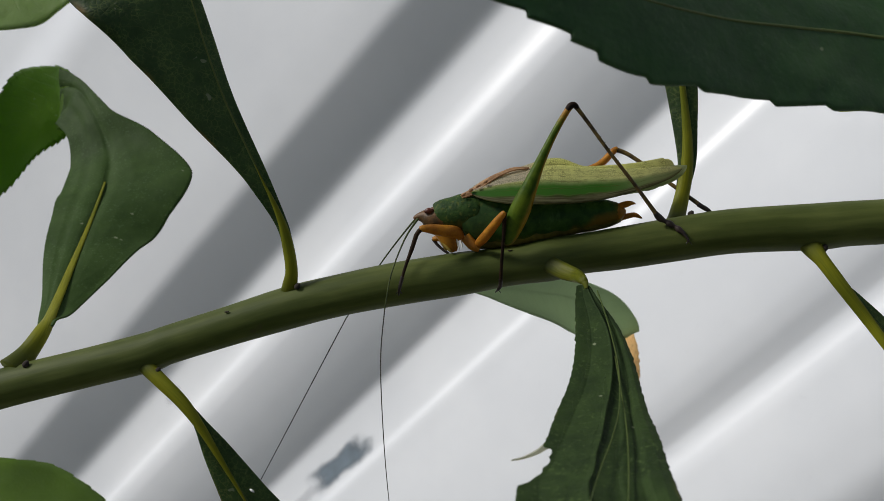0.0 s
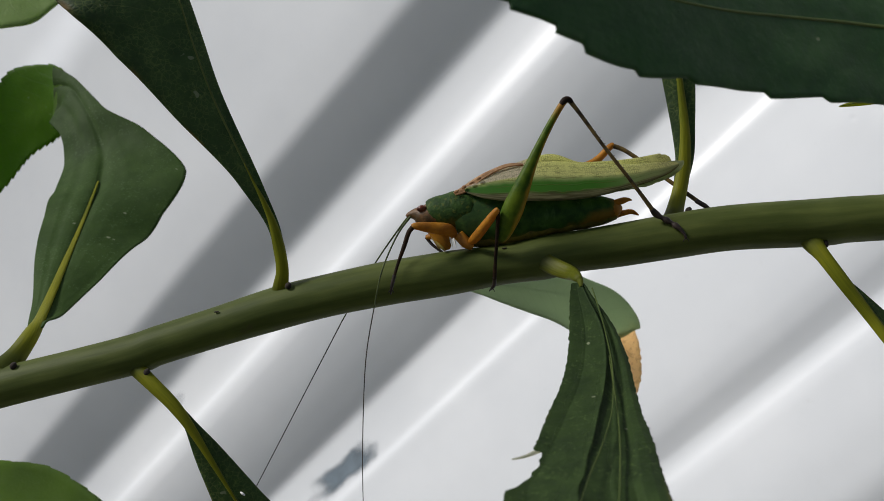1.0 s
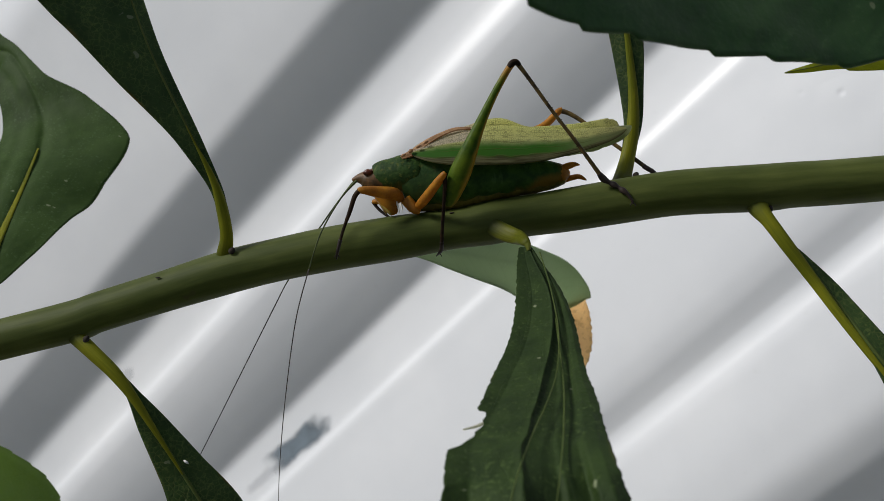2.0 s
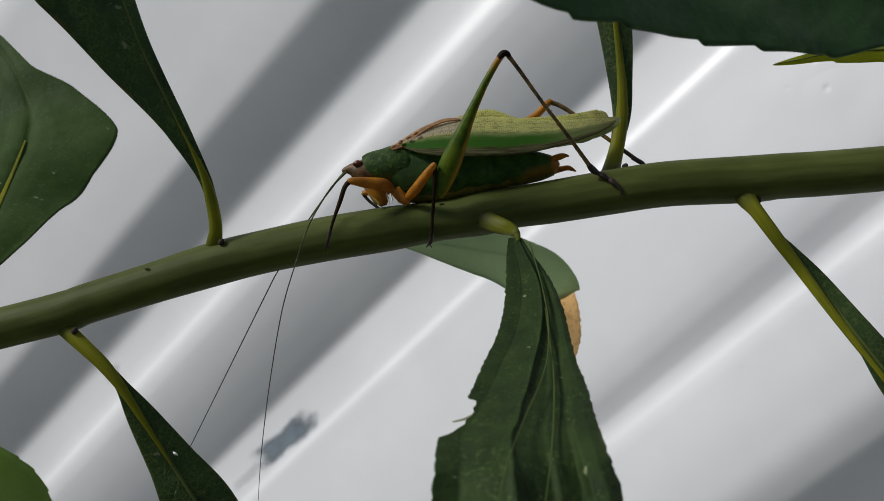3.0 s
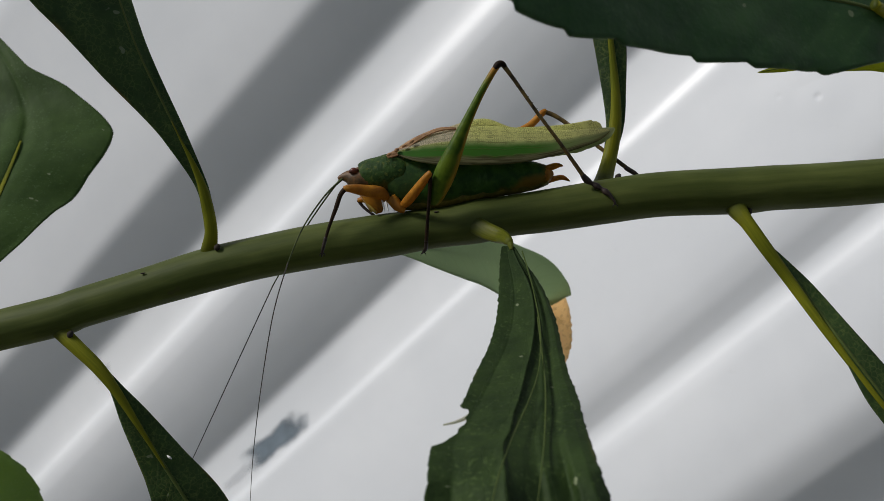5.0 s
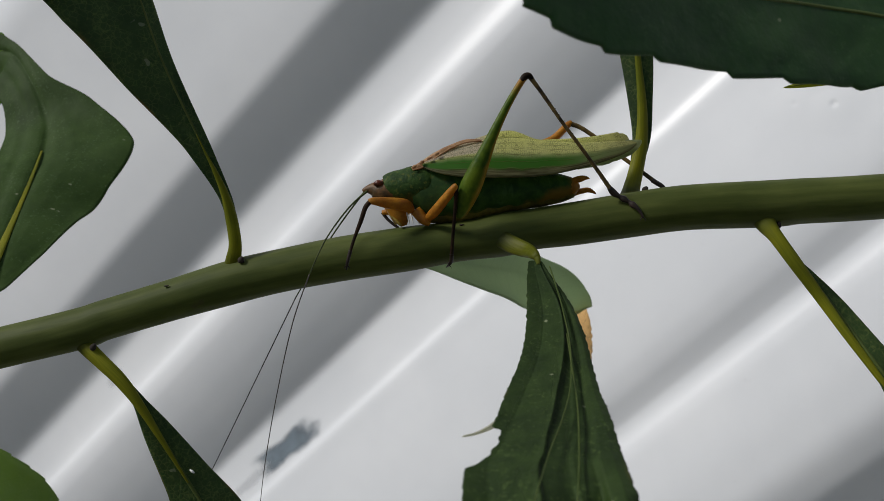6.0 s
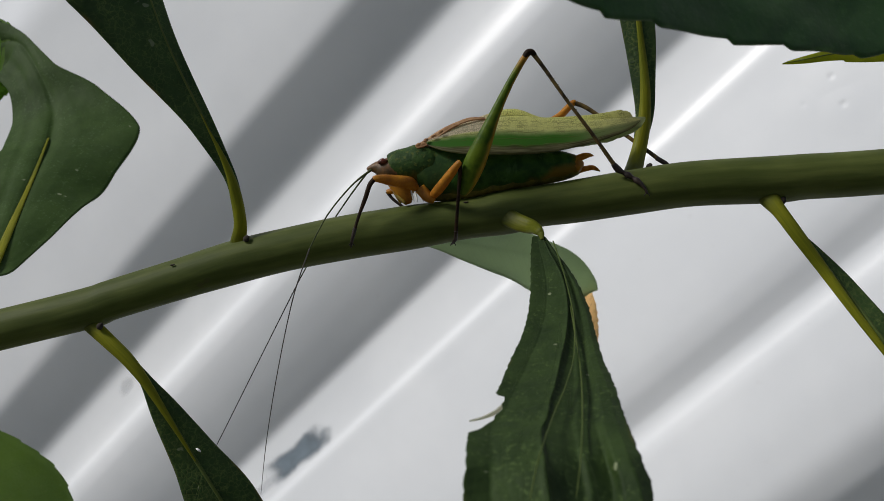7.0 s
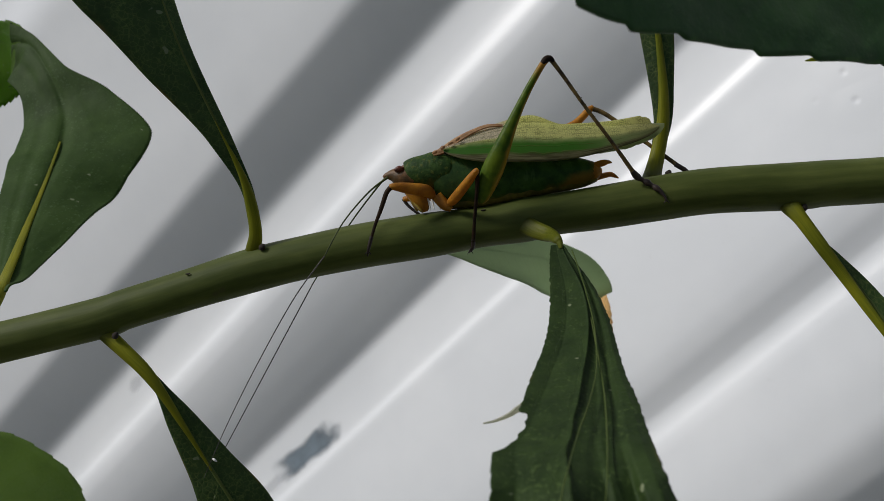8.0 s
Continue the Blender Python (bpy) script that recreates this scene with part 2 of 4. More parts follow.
def wing_material(name):
    """Wing skin with a net of veins: whitish at the root, yellow-green above, a green streak, brown streaks below."""
    n = Nodes(name)
    uv = n.tree.nodes.new("ShaderNodeUVMap")
    uv.uv_map = "blade"
    sep = n.tree.nodes.new("ShaderNodeSeparateXYZ")
    n.join(uv.outputs[0], sep.inputs[0])
    along, across = sep.outputs[0], sep.outputs[1]
    ripple = n.math("ADD", across, n.math("MULTIPLY_ADD", n.noise(500, 2), 0.16, -0.08))
    green = n.mix(n.ramp(n.math("ADD", along, n.math("MULTIPLY", n.noise(260, 2), 5.0)), 15.0, 22.0), (0.085, 0.26, 0.028), (0.33, 0.40, 0.16))
    col = n.mix(n.ramp(ripple, 0.36, 0.60), green, (0.80, 0.80, 0.34))
    streak = n.tree.nodes.new("ShaderNodeMapping")
    streak.inputs["Scale"].default_value = (0.25, 22.0, 1)
    n.join(uv.outputs[0], streak.inputs[0])
    lines = n.add("ShaderNodeTexNoise", Scale=1.0, Detail=3.0, Roughness=0.6)
    n.join(streak.outputs[0], lines.inputs["Vector"])
    brown = n.mix(n.ramp(lines.outputs["Fac"], 0.38, 0.62), (0.12, 0.115, 0.045), (0.28, 0.27, 0.13))
    col = n.mix(n.ramp(ripple, 0.21, 0.11), col, brown)
    root = n.math("MULTIPLY", n.ramp(along, 8.0, 5.6), n.ramp(across, 0.50, 0.60))
    col = n.mix(root, col, (0.82, 0.74, 0.58))
    flat = n.tree.nodes.new("ShaderNodeMapping")
    flat.inputs["Scale"].default_value = (4.6, 23.0, 1)
    n.join(uv.outputs[0], flat.inputs[0])
    net = n.add("ShaderNodeTexVoronoi", Scale=1.0, Randomness=0.55)
    net.feature = "DISTANCE_TO_EDGE"
    n.join(flat.outputs[0], net.inputs["Vector"])
    cells = n.math("MULTIPLY", n.ramp(net.outputs["Distance"], 0.12, 0.02), n.ramp(across, 0.36, 0.50))
    long_vein = n.ramp(n.math("PINGPONG", n.math("MULTIPLY", ripple, 6.0), 0.5), 0.07, 0.02)
    veins = n.math("MAXIMUM", cells, long_vein)
    col = n.mix(n.math("MULTIPLY", n.math("MULTIPLY", veins, n.ramp(n.noise(800, 2), 0.25, 0.6)), 0.65), col, (0.16, 0.17, 0.03))
    col = n.mix(n.math("MULTIPLY", n.ramp(along, 16.5, 22.5), 0.4), col, (0.20, 0.17, 0.08))
    n.join(col, n.shader.inputs["Base Color"])
    n.shader.inputs["Roughness"].default_value = 0.35
    n.bump(veins, 0.5, 0.0001)
    n.thin(col, 0.68)
    return n.mat


def femur_material(name):
    """Hind thigh: green on its upper face, orange-yellow along its lower edge."""
    n = Nodes(name)
    uv = n.tree.nodes.new("ShaderNodeUVMap")
    uv.uv_map = "blade"
    sep = n.tree.nodes.new("ShaderNodeSeparateXYZ")
    n.join(uv.outputs[0], sep.inputs[0])
    low = n.math("ABSOLUTE", n.math("SUBTRACT", sep.outputs[1], 0.5))
    col = n.mix(n.ramp(n.noise(700, 4), 0.3, 0.7), (0.030, 0.068, 0.004), (0.085, 0.130, 0.008))
    col = n.mix(n.ramp(n.math("ADD", low, n.math("MULTIPLY_ADD", n.noise(900, 3), 0.12, -0.06)), 0.19, 0.07), col, (0.27, 0.165, 0.009))
    col = n.mix(n.ramp(sep.outputs[0], 12.5, 15.0), col, (0.32, 0.15, 0.02))
    n.join(col, n.shader.inputs["Base Color"])
    n.shader.inputs["Roughness"].default_value = 0.42
    n.shader.inputs["Specular IOR Level"].default_value = 0.15
    n.bump(n.noise(5200, 3), 0.5, 0.00006)
    n.thin(col, 0.15)
    return n.mat


def plain_material(name, colour, rough=0.5, scale=700, spread=0.25, metal=0.0):
    n = Nodes(name)
    low = tuple(c * (1 - spread) for c in colour)
    high = tuple(min(1, c * (1 + spread)) for c in colour)
    n.join(n.mix(n.ramp(n.noise(scale, 4), 0.3, 0.7), low, high), n.shader.inputs["Base Color"])
    n.shader.inputs["Roughness"].default_value = rough
    n.shader.inputs["Metallic"].default_value = metal
    n.bump(n.noise(scale * 4, 3), 0.3, 0.00008)
    return n.mat


def wall_paint():
    """White coil-coated sheet: faint chalking, dust specks, orange peel, satin gloss."""
    n = Nodes("white_sheet_paint")
    cloud = n.noise(9, 5, 0.6)
    dust = n.ramp(n.noise(330, 2, 0.5), 0.70, 0.80)
    col = n.mix(n.ramp(cloud, 0.3, 0.7), (0.645, 0.664, 0.685), (0.72, 0.735, 0.75))
    col = n.mix(n.math("MULTIPLY", dust, 0.12), col, (0.45, 0.45, 0.44))
    n.join(col, n.shader.inputs["Base Color"])
    n.join(n.math("MULTIPLY_ADD", n.noise(60, 3), 0.10, 0.40), n.shader.inputs["Roughness"])
    n.shader.inputs["Specular IOR Level"].default_value = 0.7
    n.bump(n.noise(700, 2), 0.06, 0.0002)
    return n.mat


def patch_material(name, colour, cover):
    """A thin tinted film that fades out at its uneven rim."""
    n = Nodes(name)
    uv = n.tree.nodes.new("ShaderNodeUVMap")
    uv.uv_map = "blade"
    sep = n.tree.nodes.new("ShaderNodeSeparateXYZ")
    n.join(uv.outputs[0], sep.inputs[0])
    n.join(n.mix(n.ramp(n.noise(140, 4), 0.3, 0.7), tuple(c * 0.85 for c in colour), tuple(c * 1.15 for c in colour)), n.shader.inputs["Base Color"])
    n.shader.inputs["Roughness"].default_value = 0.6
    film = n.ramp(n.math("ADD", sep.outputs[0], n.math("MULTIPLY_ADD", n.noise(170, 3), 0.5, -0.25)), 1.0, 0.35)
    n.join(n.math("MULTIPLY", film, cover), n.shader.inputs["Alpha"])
    return n.mat


M_LEAF = leaf_material("dark_leaf", (0.019, 0.038, 0.011), (0.042, 0.074, 0.021), (0.125, 0.17, 0.045), (0.07, 0.20, 0.025), 0.28, netting=0.55, veins=0.3, groove=0.03, quilt=1.6, deep=0.3, edge=(0.16, 0.10, 0.03))
M_LEAF_HUNG = leaf_material("limp_leaf", (0.014, 0.028, 0.007), (0.028, 0.051, 0.012), (0.07, 0.11, 0.03), (0.06, 0.17, 0.02), 0.12, rough=0.66, gloss=0.15, gap=30.0, groove=0.01, netting=0.06, edge=(0.10, 0.09, 0.03))
M_LEAF_BACK = leaf_material("pale_leaf", (0.115, 0.175, 0.090), (0.16, 0.23, 0.12), (0.20, 0.26, 0.13), (0.52, 0.62, 0.42), 0.58, deep=0.12, netting=0.05, quilt=1.0)
M_LEAF_YOUNG = leaf_material("young_leaf", (0.13, 0.17, 0.012), (0.24, 0.27, 0.022), (0.26, 0.28, 0.05), (0.55, 0.58, 0.03), 0.5)
M_LEAF_LOW = leaf_material("soft_leaf", (0.14, 0.21, 0.065), (0.19, 0.27, 0.10), (0.24, 0.29, 0.12), (0.42, 0.56, 0.16), 0.48)
M_LEAF_BLUE = leaf_material("deep_leaf", (0.026, 0.060, 0.026), (0.046, 0.092, 0.036), (0.075, 0.13, 0.055), (0.11, 0.25, 0.06), 0.42, gap=4.2, groove=0.30, deep=0.28, netting=0.05, rough=0.55, quilt=5.5)
M_LEAF_MID = leaf_material("olive_leaf", (0.023, 0.047, 0.009), (0.038, 0.071, 0.015), (0.07, 0.12, 0.04), (0.10, 0.22, 0.03), 0.2, gap=5.2, groove=0.3, deep=0.2, netting=0.03, quilt=0.9, rough=0.66, gloss=0.12)
# brighter copy of the olive leaf: light from behind is put into the colour
M_LEAF_BACKLIT = leaf_material("backlit_leaf", (0.050, 0.105, 0.010), (0.080, 0.15, 0.014), (0.12, 0.20, 0.03), (0.22, 0.42, 0.015), 0.5)
M_DRY = leaf_material("dry_leaf", (0.48, 0.49, 0.40), (0.62, 0.62, 0.53), (0.40, 0.38, 0.28), (0.75, 0.75, 0.62), 0.55)
M_BROWN = leaf_material("withered_leaf", (0.80, 0.54, 0.30), (0.96, 0.76, 0.50), (0.34, 0.15, 0.05), (1.0, 0.80, 0.50), 0.66, gap=1.8, spots=(0.20, 0.075, 0.02))
M_STEM = streak_material("green_stem", (0.044, 0.059, 0.013), (0.088, 0.106, 0.027), 0.14, (0.30, 0.38, 0.08), rough=0.55, blot=(0.055, 0.055, 0.022), fibre=0.4)
M_STALK = streak_material("leaf_stalk", (0.105, 0.125, 0.009), (0.25, 0.245, 0.015), 0.28, (0.40, 0.40, 0.025), root=(0.05, 0.066, 0.012))
# darker copy of leaf_stalk: the shade under the stem is in its colour
M_STALK_SHADED = streak_material("shaded_stalk", (0.060, 0.074, 0.007), (0.135, 0.138, 0.010), 0.2, (0.30, 0.30, 0.02), root=(0.036, 0.050, 0.012), root_end=(6.8, 3.2))
M_RIB = streak_material("leaf_rib", (0.055, 0.085, 0.022), (0.10, 0.13, 0.035), 0.20, (0.25, 0.32, 0.05))
M_BUD = plain_material("dark_bud", (0.020, 0.014, 0.009), 0.95, 1500)
M_GREEN = body_material("green_cuticle")
M_THORAX = skin_material("shield_cuticle", (0.013, 0.039, 0.007), (0.032, 0.072, 0.012), 800, 0.45, 0.08, (0.06, 0.2, 0.05), spots=(0.070, 0.075, 0.015))
M_SHIELD = shield_material("saddle_cuticle")
M_FACE = skin_material("face_cuticle", (0.048, 0.030, 0.011), (0.15, 0.072, 0.022), 900, 0.5, 0.10, (0.4, 0.2, 0.08), spots=(0.05, 0.035, 0.015))
M_EYE = skin_material("eye_cuticle", (0.035, 0.009, 0.005), (0.12, 0.032, 0.014), 1800, 0.3)
M_ORANGE = skin_material("orange_cuticle", (0.24, 0.090, 0.007), (0.43, 0.19, 0.013), 700, 0.5, 0.25, (0.70, 0.32, 0.02), spots=(0.20, 0.09, 0.012))
M_BELLY = skin_material("belly_cuticle", (0.06, 0.055, 0.010), (0.16, 0.135, 0.020), 700, 0.5, 0.1, (0.3, 0.25, 0.03))
M_YELLOW = skin_material("yellow_cuticle", (0.16, 0.12, 0.02), (0.32, 0.23, 0.04), 900, 0.45, 0.25, (0.6, 0.45, 0.1))
M_FEMUR = femur_material("femur_cuticle")
M_SHIN = skin_material("shin_cuticle", (0.025, 0.016, 0.007), (0.13, 0.085, 0.022), 600, 0.5)
M_TIBIA = skin_material("tibia_cuticle", (0.006, 0.004, 0.003), (0.030, 0.016, 0.007), 500, 0.6, gloss=0.08)
M_BLACK = skin_material("black_cuticle", (0.008, 0.006, 0.005), (0.030, 0.020, 0.016), 900, 0.4)
M_FEELER = skin_material("feeler_cuticle", (0.022, 0.022, 0.020), (0.06, 0.05, 0.042), 900, 0.5)
M_FEELER_ROOT = skin_material("feeler_root_cuticle", (0.026, 0.036, 0.012), (0.062, 0.078, 0.026), 900, 0.5, gloss=0.12)
M_WING = wing_material("wing_skin")
M_HINDWING = streak_material("hind_wing_skin", (0.12, 0.095, 0.042), (0.46, 0.50, 0.29), 0.55, (0.52, 0.60, 0.34), rough=0.4)
M_WING_BROWN = skin_material("wing_file", (0.19, 0.095, 0.042), (0.47, 0.29, 0.15), 600, 0.55, 0.35, (0.6, 0.38, 0.22), spots=(0.06, 0.022, 0.01))
M_WALL = wall_paint()
M_PATCH = patch_material("grey_patch", (0.13, 0.165, 0.195), 0.98)
M_FAINT = patch_material("faint_patch", (0.46, 0.47, 0.49), 0.30)
M_SOIL = plain_material("dry_soil", (0.085, 0.078, 0.055), 0.9, 18, 0.4)
M_WHITE = plain_material("white_speck", (0.7, 0.7, 0.66), 0.6)


# ---- building ----
def part(name, bm, material, parent, label=""):
    """Links a bmesh, given in the world, as one mesh under a thing or a part."""
    data = bpy.data.meshes.new(name)
    if parent is not None:
        bm.transform(world_of(parent).inverted())
    bmesh.ops.recalc_face_normals(bm, faces=bm.faces)
    bm.to_mesh(data)
    bm.free()
    for f in data.polygons:
        f.use_smooth = True
    data.materials.append(material)
    ob = new(name, data)
    ob.parent = parent
    return tagged(ob, label)


def world_of(ob):
    m = ob.matrix_basis.copy()
    while ob.parent:
        ob = ob.parent
        m = ob.matrix_basis @ m
    return m


def ease(vs, i, t):
    """Glides from vs[i] to vs[i + 1] without overshoot, level at the highest and lowest values."""
    d = [b - a for a, b in zip(vs, vs[1:])]

    def lean(a, b):
        return 2 * a * b / (a + b) if a * b > 0 else 0.0

    m0 = lean(d[i - 1], d[i]) if i else d[i]
    m1 = lean(d[i], d[i + 1]) if i + 1 < len(d) else d[i]
    return vs[i] + m0 * t + (3 * d[i] - 2 * m0 - m1) * t * t + (m0 + m1 - 2 * d[i]) * t ** 3


def glide(rows, steps):
    """Catmull-Rom through the first entries (points); the other entries glide from row to row. Yields (point, others, length)."""
    pts = [mm(r[0]) for r in rows]
    out, length, before = [], 0.0, None
    for i in range(len(rows) - 1):
        p0, p1, p2, p3 = pts[max(i - 1, 0)], pts[i], pts[i + 1], pts[min(i + 2, len(pts) - 1)]
        for step in range(steps + (i == len(rows) - 2)):
            t = step / steps
            p = 0.5 * ((2 * p1) + (p2 - p0) * t + (2 * p0 - 5 * p1 + 4 * p2 - p3) * t * t + (3 * p1 - p0 - 3 * p2 + p3) * t ** 3)
            others = [ease([q[k] for q in rows[max(i - 1, 0):i + 3]], min(i, 1), t) for k in range(1, len(rows[i]))]
            if before is not None:
                length += (p - before).length
            before = p
            out.append((p, others, length))
    return out


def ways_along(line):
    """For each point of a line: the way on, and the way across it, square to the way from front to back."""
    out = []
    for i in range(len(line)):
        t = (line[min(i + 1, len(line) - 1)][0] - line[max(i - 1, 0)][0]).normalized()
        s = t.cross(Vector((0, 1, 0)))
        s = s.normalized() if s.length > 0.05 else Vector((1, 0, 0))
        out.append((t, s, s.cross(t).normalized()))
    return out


def sweep(rows, steps=8, around=14, ridges=0, ridge=0.0, rings=0, ring=0.0):
    """A tube along rows of (point, half height, half depth) in millimetres."""
    bm = bmesh.new()
    uv = bm.loops.layers.uv.new("blade")
    line = glide(rows, steps)
    loops, lengths = [], []
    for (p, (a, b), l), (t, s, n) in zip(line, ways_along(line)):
        grow = 1 + ring * (abs(math.sin(l * 1000 / rings * math.pi)) - 0.6) if rings else 1
        loop = []
        for k in range(around):
            w = 2 * math.pi * k / around
            r = grow * (1 + ridge * math.cos(ridges * w + 0.6)) / 1000
            loop.append(bm.verts.new(p + s * (math.cos(w) * a * r) + n * (math.sin(w) * b * r)))
        loops.append(loop)
        lengths.append(l * 1000)
    for i in range(len(loops) - 1):
        for k in range(around):
            j = (k + 1) % around
            f = bm.faces.new((loops[i][k], loops[i][j], loops[i + 1][j], loops[i + 1][k]))
            for c, (u, v) in zip(f.loops, ((lengths[i], k), (lengths[i], k + 1), (lengths[i + 1], k + 1), (lengths[i + 1], k))):
                c[uv].uv = (u, v / around)
    bm.faces.new(list(reversed(loops[0])))
    bm.faces.new(loops[-1])
    return bm


def blade(rows, steps=24, half=9, thick=0.22, cup=0.0, teeth=0.0, tooth=0.0, rag=0.0, wave=0.0, seed=0, folds=None, bite=None, plumb=False, notches=None):
    """A leaf blade along rows of (point, width to the one side, to the other, tilt in degrees), in millimetres. plumb: its folds stand out to the front."""
    bm = bmesh.new()
    uv = bm.loops.layers.uv.new("blade")
    line = glide(rows, steps)
    span = range(-half, half + 1)
    grid = []
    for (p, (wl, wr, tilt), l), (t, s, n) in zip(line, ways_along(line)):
        lean = radians(tilt)
        side = Vector((math.cos(lean), math.sin(lean), 0)) if plumb else s * math.cos(lean) + n * math.sin(lean)
        up = Vector((0, 1, 0)) if plumb else n * math.cos(lean) - s * math.sin(lean)
        row = []
        saw = ((l * 1000 / teeth + 0.06 * math.sin(l * 700 + seed)) % 1.0) if teeth else 0.0
        if notches:
            past = max([q for q in notches if q <= l * 1000], default=0.0)
            ahead = min([q for q in notches if q > l * 1000], default=past + 2.5)
            saw = (l * 1000 - past) / (ahead - past) % 1.0
            saw *= 1 - max(0.0, (saw - 0.84) / 0.16) ** 2
        for k in span:
            v = k / half
            w = wl if v > 0 else wr
            reach = w * v
            if teeth or notches:
                reach += math.copysign(1, v) * tooth * min(1.0, w / 2) * (saw - 0.5) * abs(v) ** 6
            if rag:
                reach += math.copysign(1, v) * rag * noise.noise(Vector((l * 1900, v, seed * 5.7))) * abs(v) ** 8
            if bite and v < 0 and bite[0] < p.z * 1000 - UP < bite[1]:
                q = (p.z * 1000 - UP - bite[0]) / (bite[1] - bite[0])
                reach = max(reach, -bite[2] - 1.1 * abs(2 * q - 1) ** 5 - 0.15 * math.sin(q * 7) + 0.3 * noise.noise(Vector((q * 9, 1.7, 0.4))))
                v = reach / w
            wob = noise.noise(Vector((l * 130 + seed * 7.3, v * 1.3, seed * 3.1)))
            lift = cup * abs(v) ** 1.6 * w + wave * wob * abs(v) ** 1.5 * w * 0.5
            if folds:
                f = min(1.0, max(0.0, (l / line[-1][2] - 0.1) / 0.5))
                for (a0, a1, fa), (b0, b1, fb) in zip(folds, folds[1:]):
                    a, b = a0 + (a1 - a0) * f, b0 + (b1 - b0) * f
                    if a <= v <= b:
                        lift += (fa + (fb - fa) * (v - a) / (b - a)) * w
                        break
            fore = t * (tooth * 0.9 * saw ** 3 * abs(v) ** 8) if teeth or notches else Vector()
            row.append((p + (side * reach + up * lift + fore) / 1000, up, l * 1000, v * 0.5 + 0.5))
        grid.append(row)
    top = [[bm.verts.new(q + u * thick / 2000) for q, u, _, _ in row] for row in grid]
    low = [[bm.verts.new(q - u * thick / 2000) for q, u, _, _ in row] for row in grid]
    last = 2 * half

    def face(vs, marks):
        if len({tuple(v.co) for v in vs}) < 3:
            return
        f = bm.faces.new(vs)
        for c, mark in zip(f.loops, marks):
            c[uv].uv = mark

    def mark(i, k):
        return grid[i][k][2], grid[i][k][3]

    for i in range(len(grid) - 1):
        for k in range(last):
            cells = ((i, k), (i, k + 1), (i + 1, k + 1), (i + 1, k))
            face([top[a][b] for a, b in cells], [mark(a, b) for a, b in cells])
            cells = cells[::-1]
            face([low[a][b] for a, b in cells], [mark(a, b) for a, b in cells])
        for k in (0, last):
            face([top[i][k], top[i + 1][k], low[i + 1][k], low[i][k]], [mark(i, k), mark(i + 1, k), mark(i + 1, k), mark(i, k)])
    for i in (0, len(grid) - 1):
        for k in range(last):
            face([top[i][k], top[i][k + 1], low[i][k + 1], low[i][k]], [mark(i, k), mark(i, k + 1), mark(i, k + 1), mark(i, k)])
    return bm


def base_at(name, p):
    ob = new(name)
    ob.empty_display_size = 0.01
    ob.location = mm(p)
    return ob


# ---- the setting: soil, and a white ribbed sheet wall ----
N_WALL = Vector((-0.491, -0.871, 0)).normalized()
H_WALL = Vector((-N_WALL.y, N_WALL.x, 0))
Q_WALL = Vector((0, 0.297, 0.6))
D_RIB = (H_WALL * -0.752 + Vector((0, 0, -0.659))).normalized()
E_RIB = (H_WALL * 0.659 + Vector((0, 0, -0.752))).normalized()
SLOPES = [(-273, -4), (-235, -1), (-213, 8), (-188, -7), (-154, -6), (-110, -6), (-86, -9), (-77, -30), (-59, -33), (-51, -1), (-41, 3), (-37.6, 7), (-34.6, 11), (-33.0, 17.5), (-31.8, 24), (-30.5, 17.5), (-29.0, 11), (-26.5, 4), (-24, 0), (-20, -9), (-12, -14), (-2, -20), (8, -25), (17, -28), (23, 3), (34, 7), (37.5, 8), (40.3, 10), (42.0, 18), (43.2, 25), (44.4, 18), (46.0, 10), (48.7, 7), (56, 8), (88, 6), (99, 3), (106, -4), (112, -13), (116, -11), (119.5, 6), (122, 14), (124, 19), (126.5, 13), (131, 8), (138, 7), (157, 1), (173, -20), (179, -33), (193, -33), (199, 0), (213, 6), (218, 22), (223, 2)]


def slope_at(u):
    """Slope of the sheet, in degrees, at u millimetres across the ribs."""
    if u <= SLOPES[0][0] or u >= SLOPES[-1][0]:
        w = (u / 74.0) % 1.0
        return 14 * math.sin(2 * math.pi * w)
    for (a, sa), (b, sb) in zip(SLOPES, SLOPES[1:]):
        if a <= u <= b:
            t = (u - a) / (b - a)
            return sa + (sb - sa) * t * t * (3 - 2 * t)


def wall_height(us):
    """Heights of the sheet, in millimetres, summed from its slopes."""
    hs, h, last = [], 0.0, None
    for u in us:
        if last is not None:
            h += math.tan(radians(slope_at((u + last) / 2))) * (u - last)
        hs.append(h)
        last = u
    zero = hs[min(range(len(us)), key=lambda i: abs(us[i]))]
    return [x - zero for x in hs]


US = [-3000 + 10 * i for i in range(270)] + [-300 + 0.8 * i for i in range(700)] + [260 + 10 * i for i in range(275)]
HS = wall_height(US)


def on_wall(u, v, lift=0.0):
    return Q_WALL + (E_RIB * u + D_RIB * v + N_WALL * (float(np.interp(u, US, HS)) + lift)) / 1000


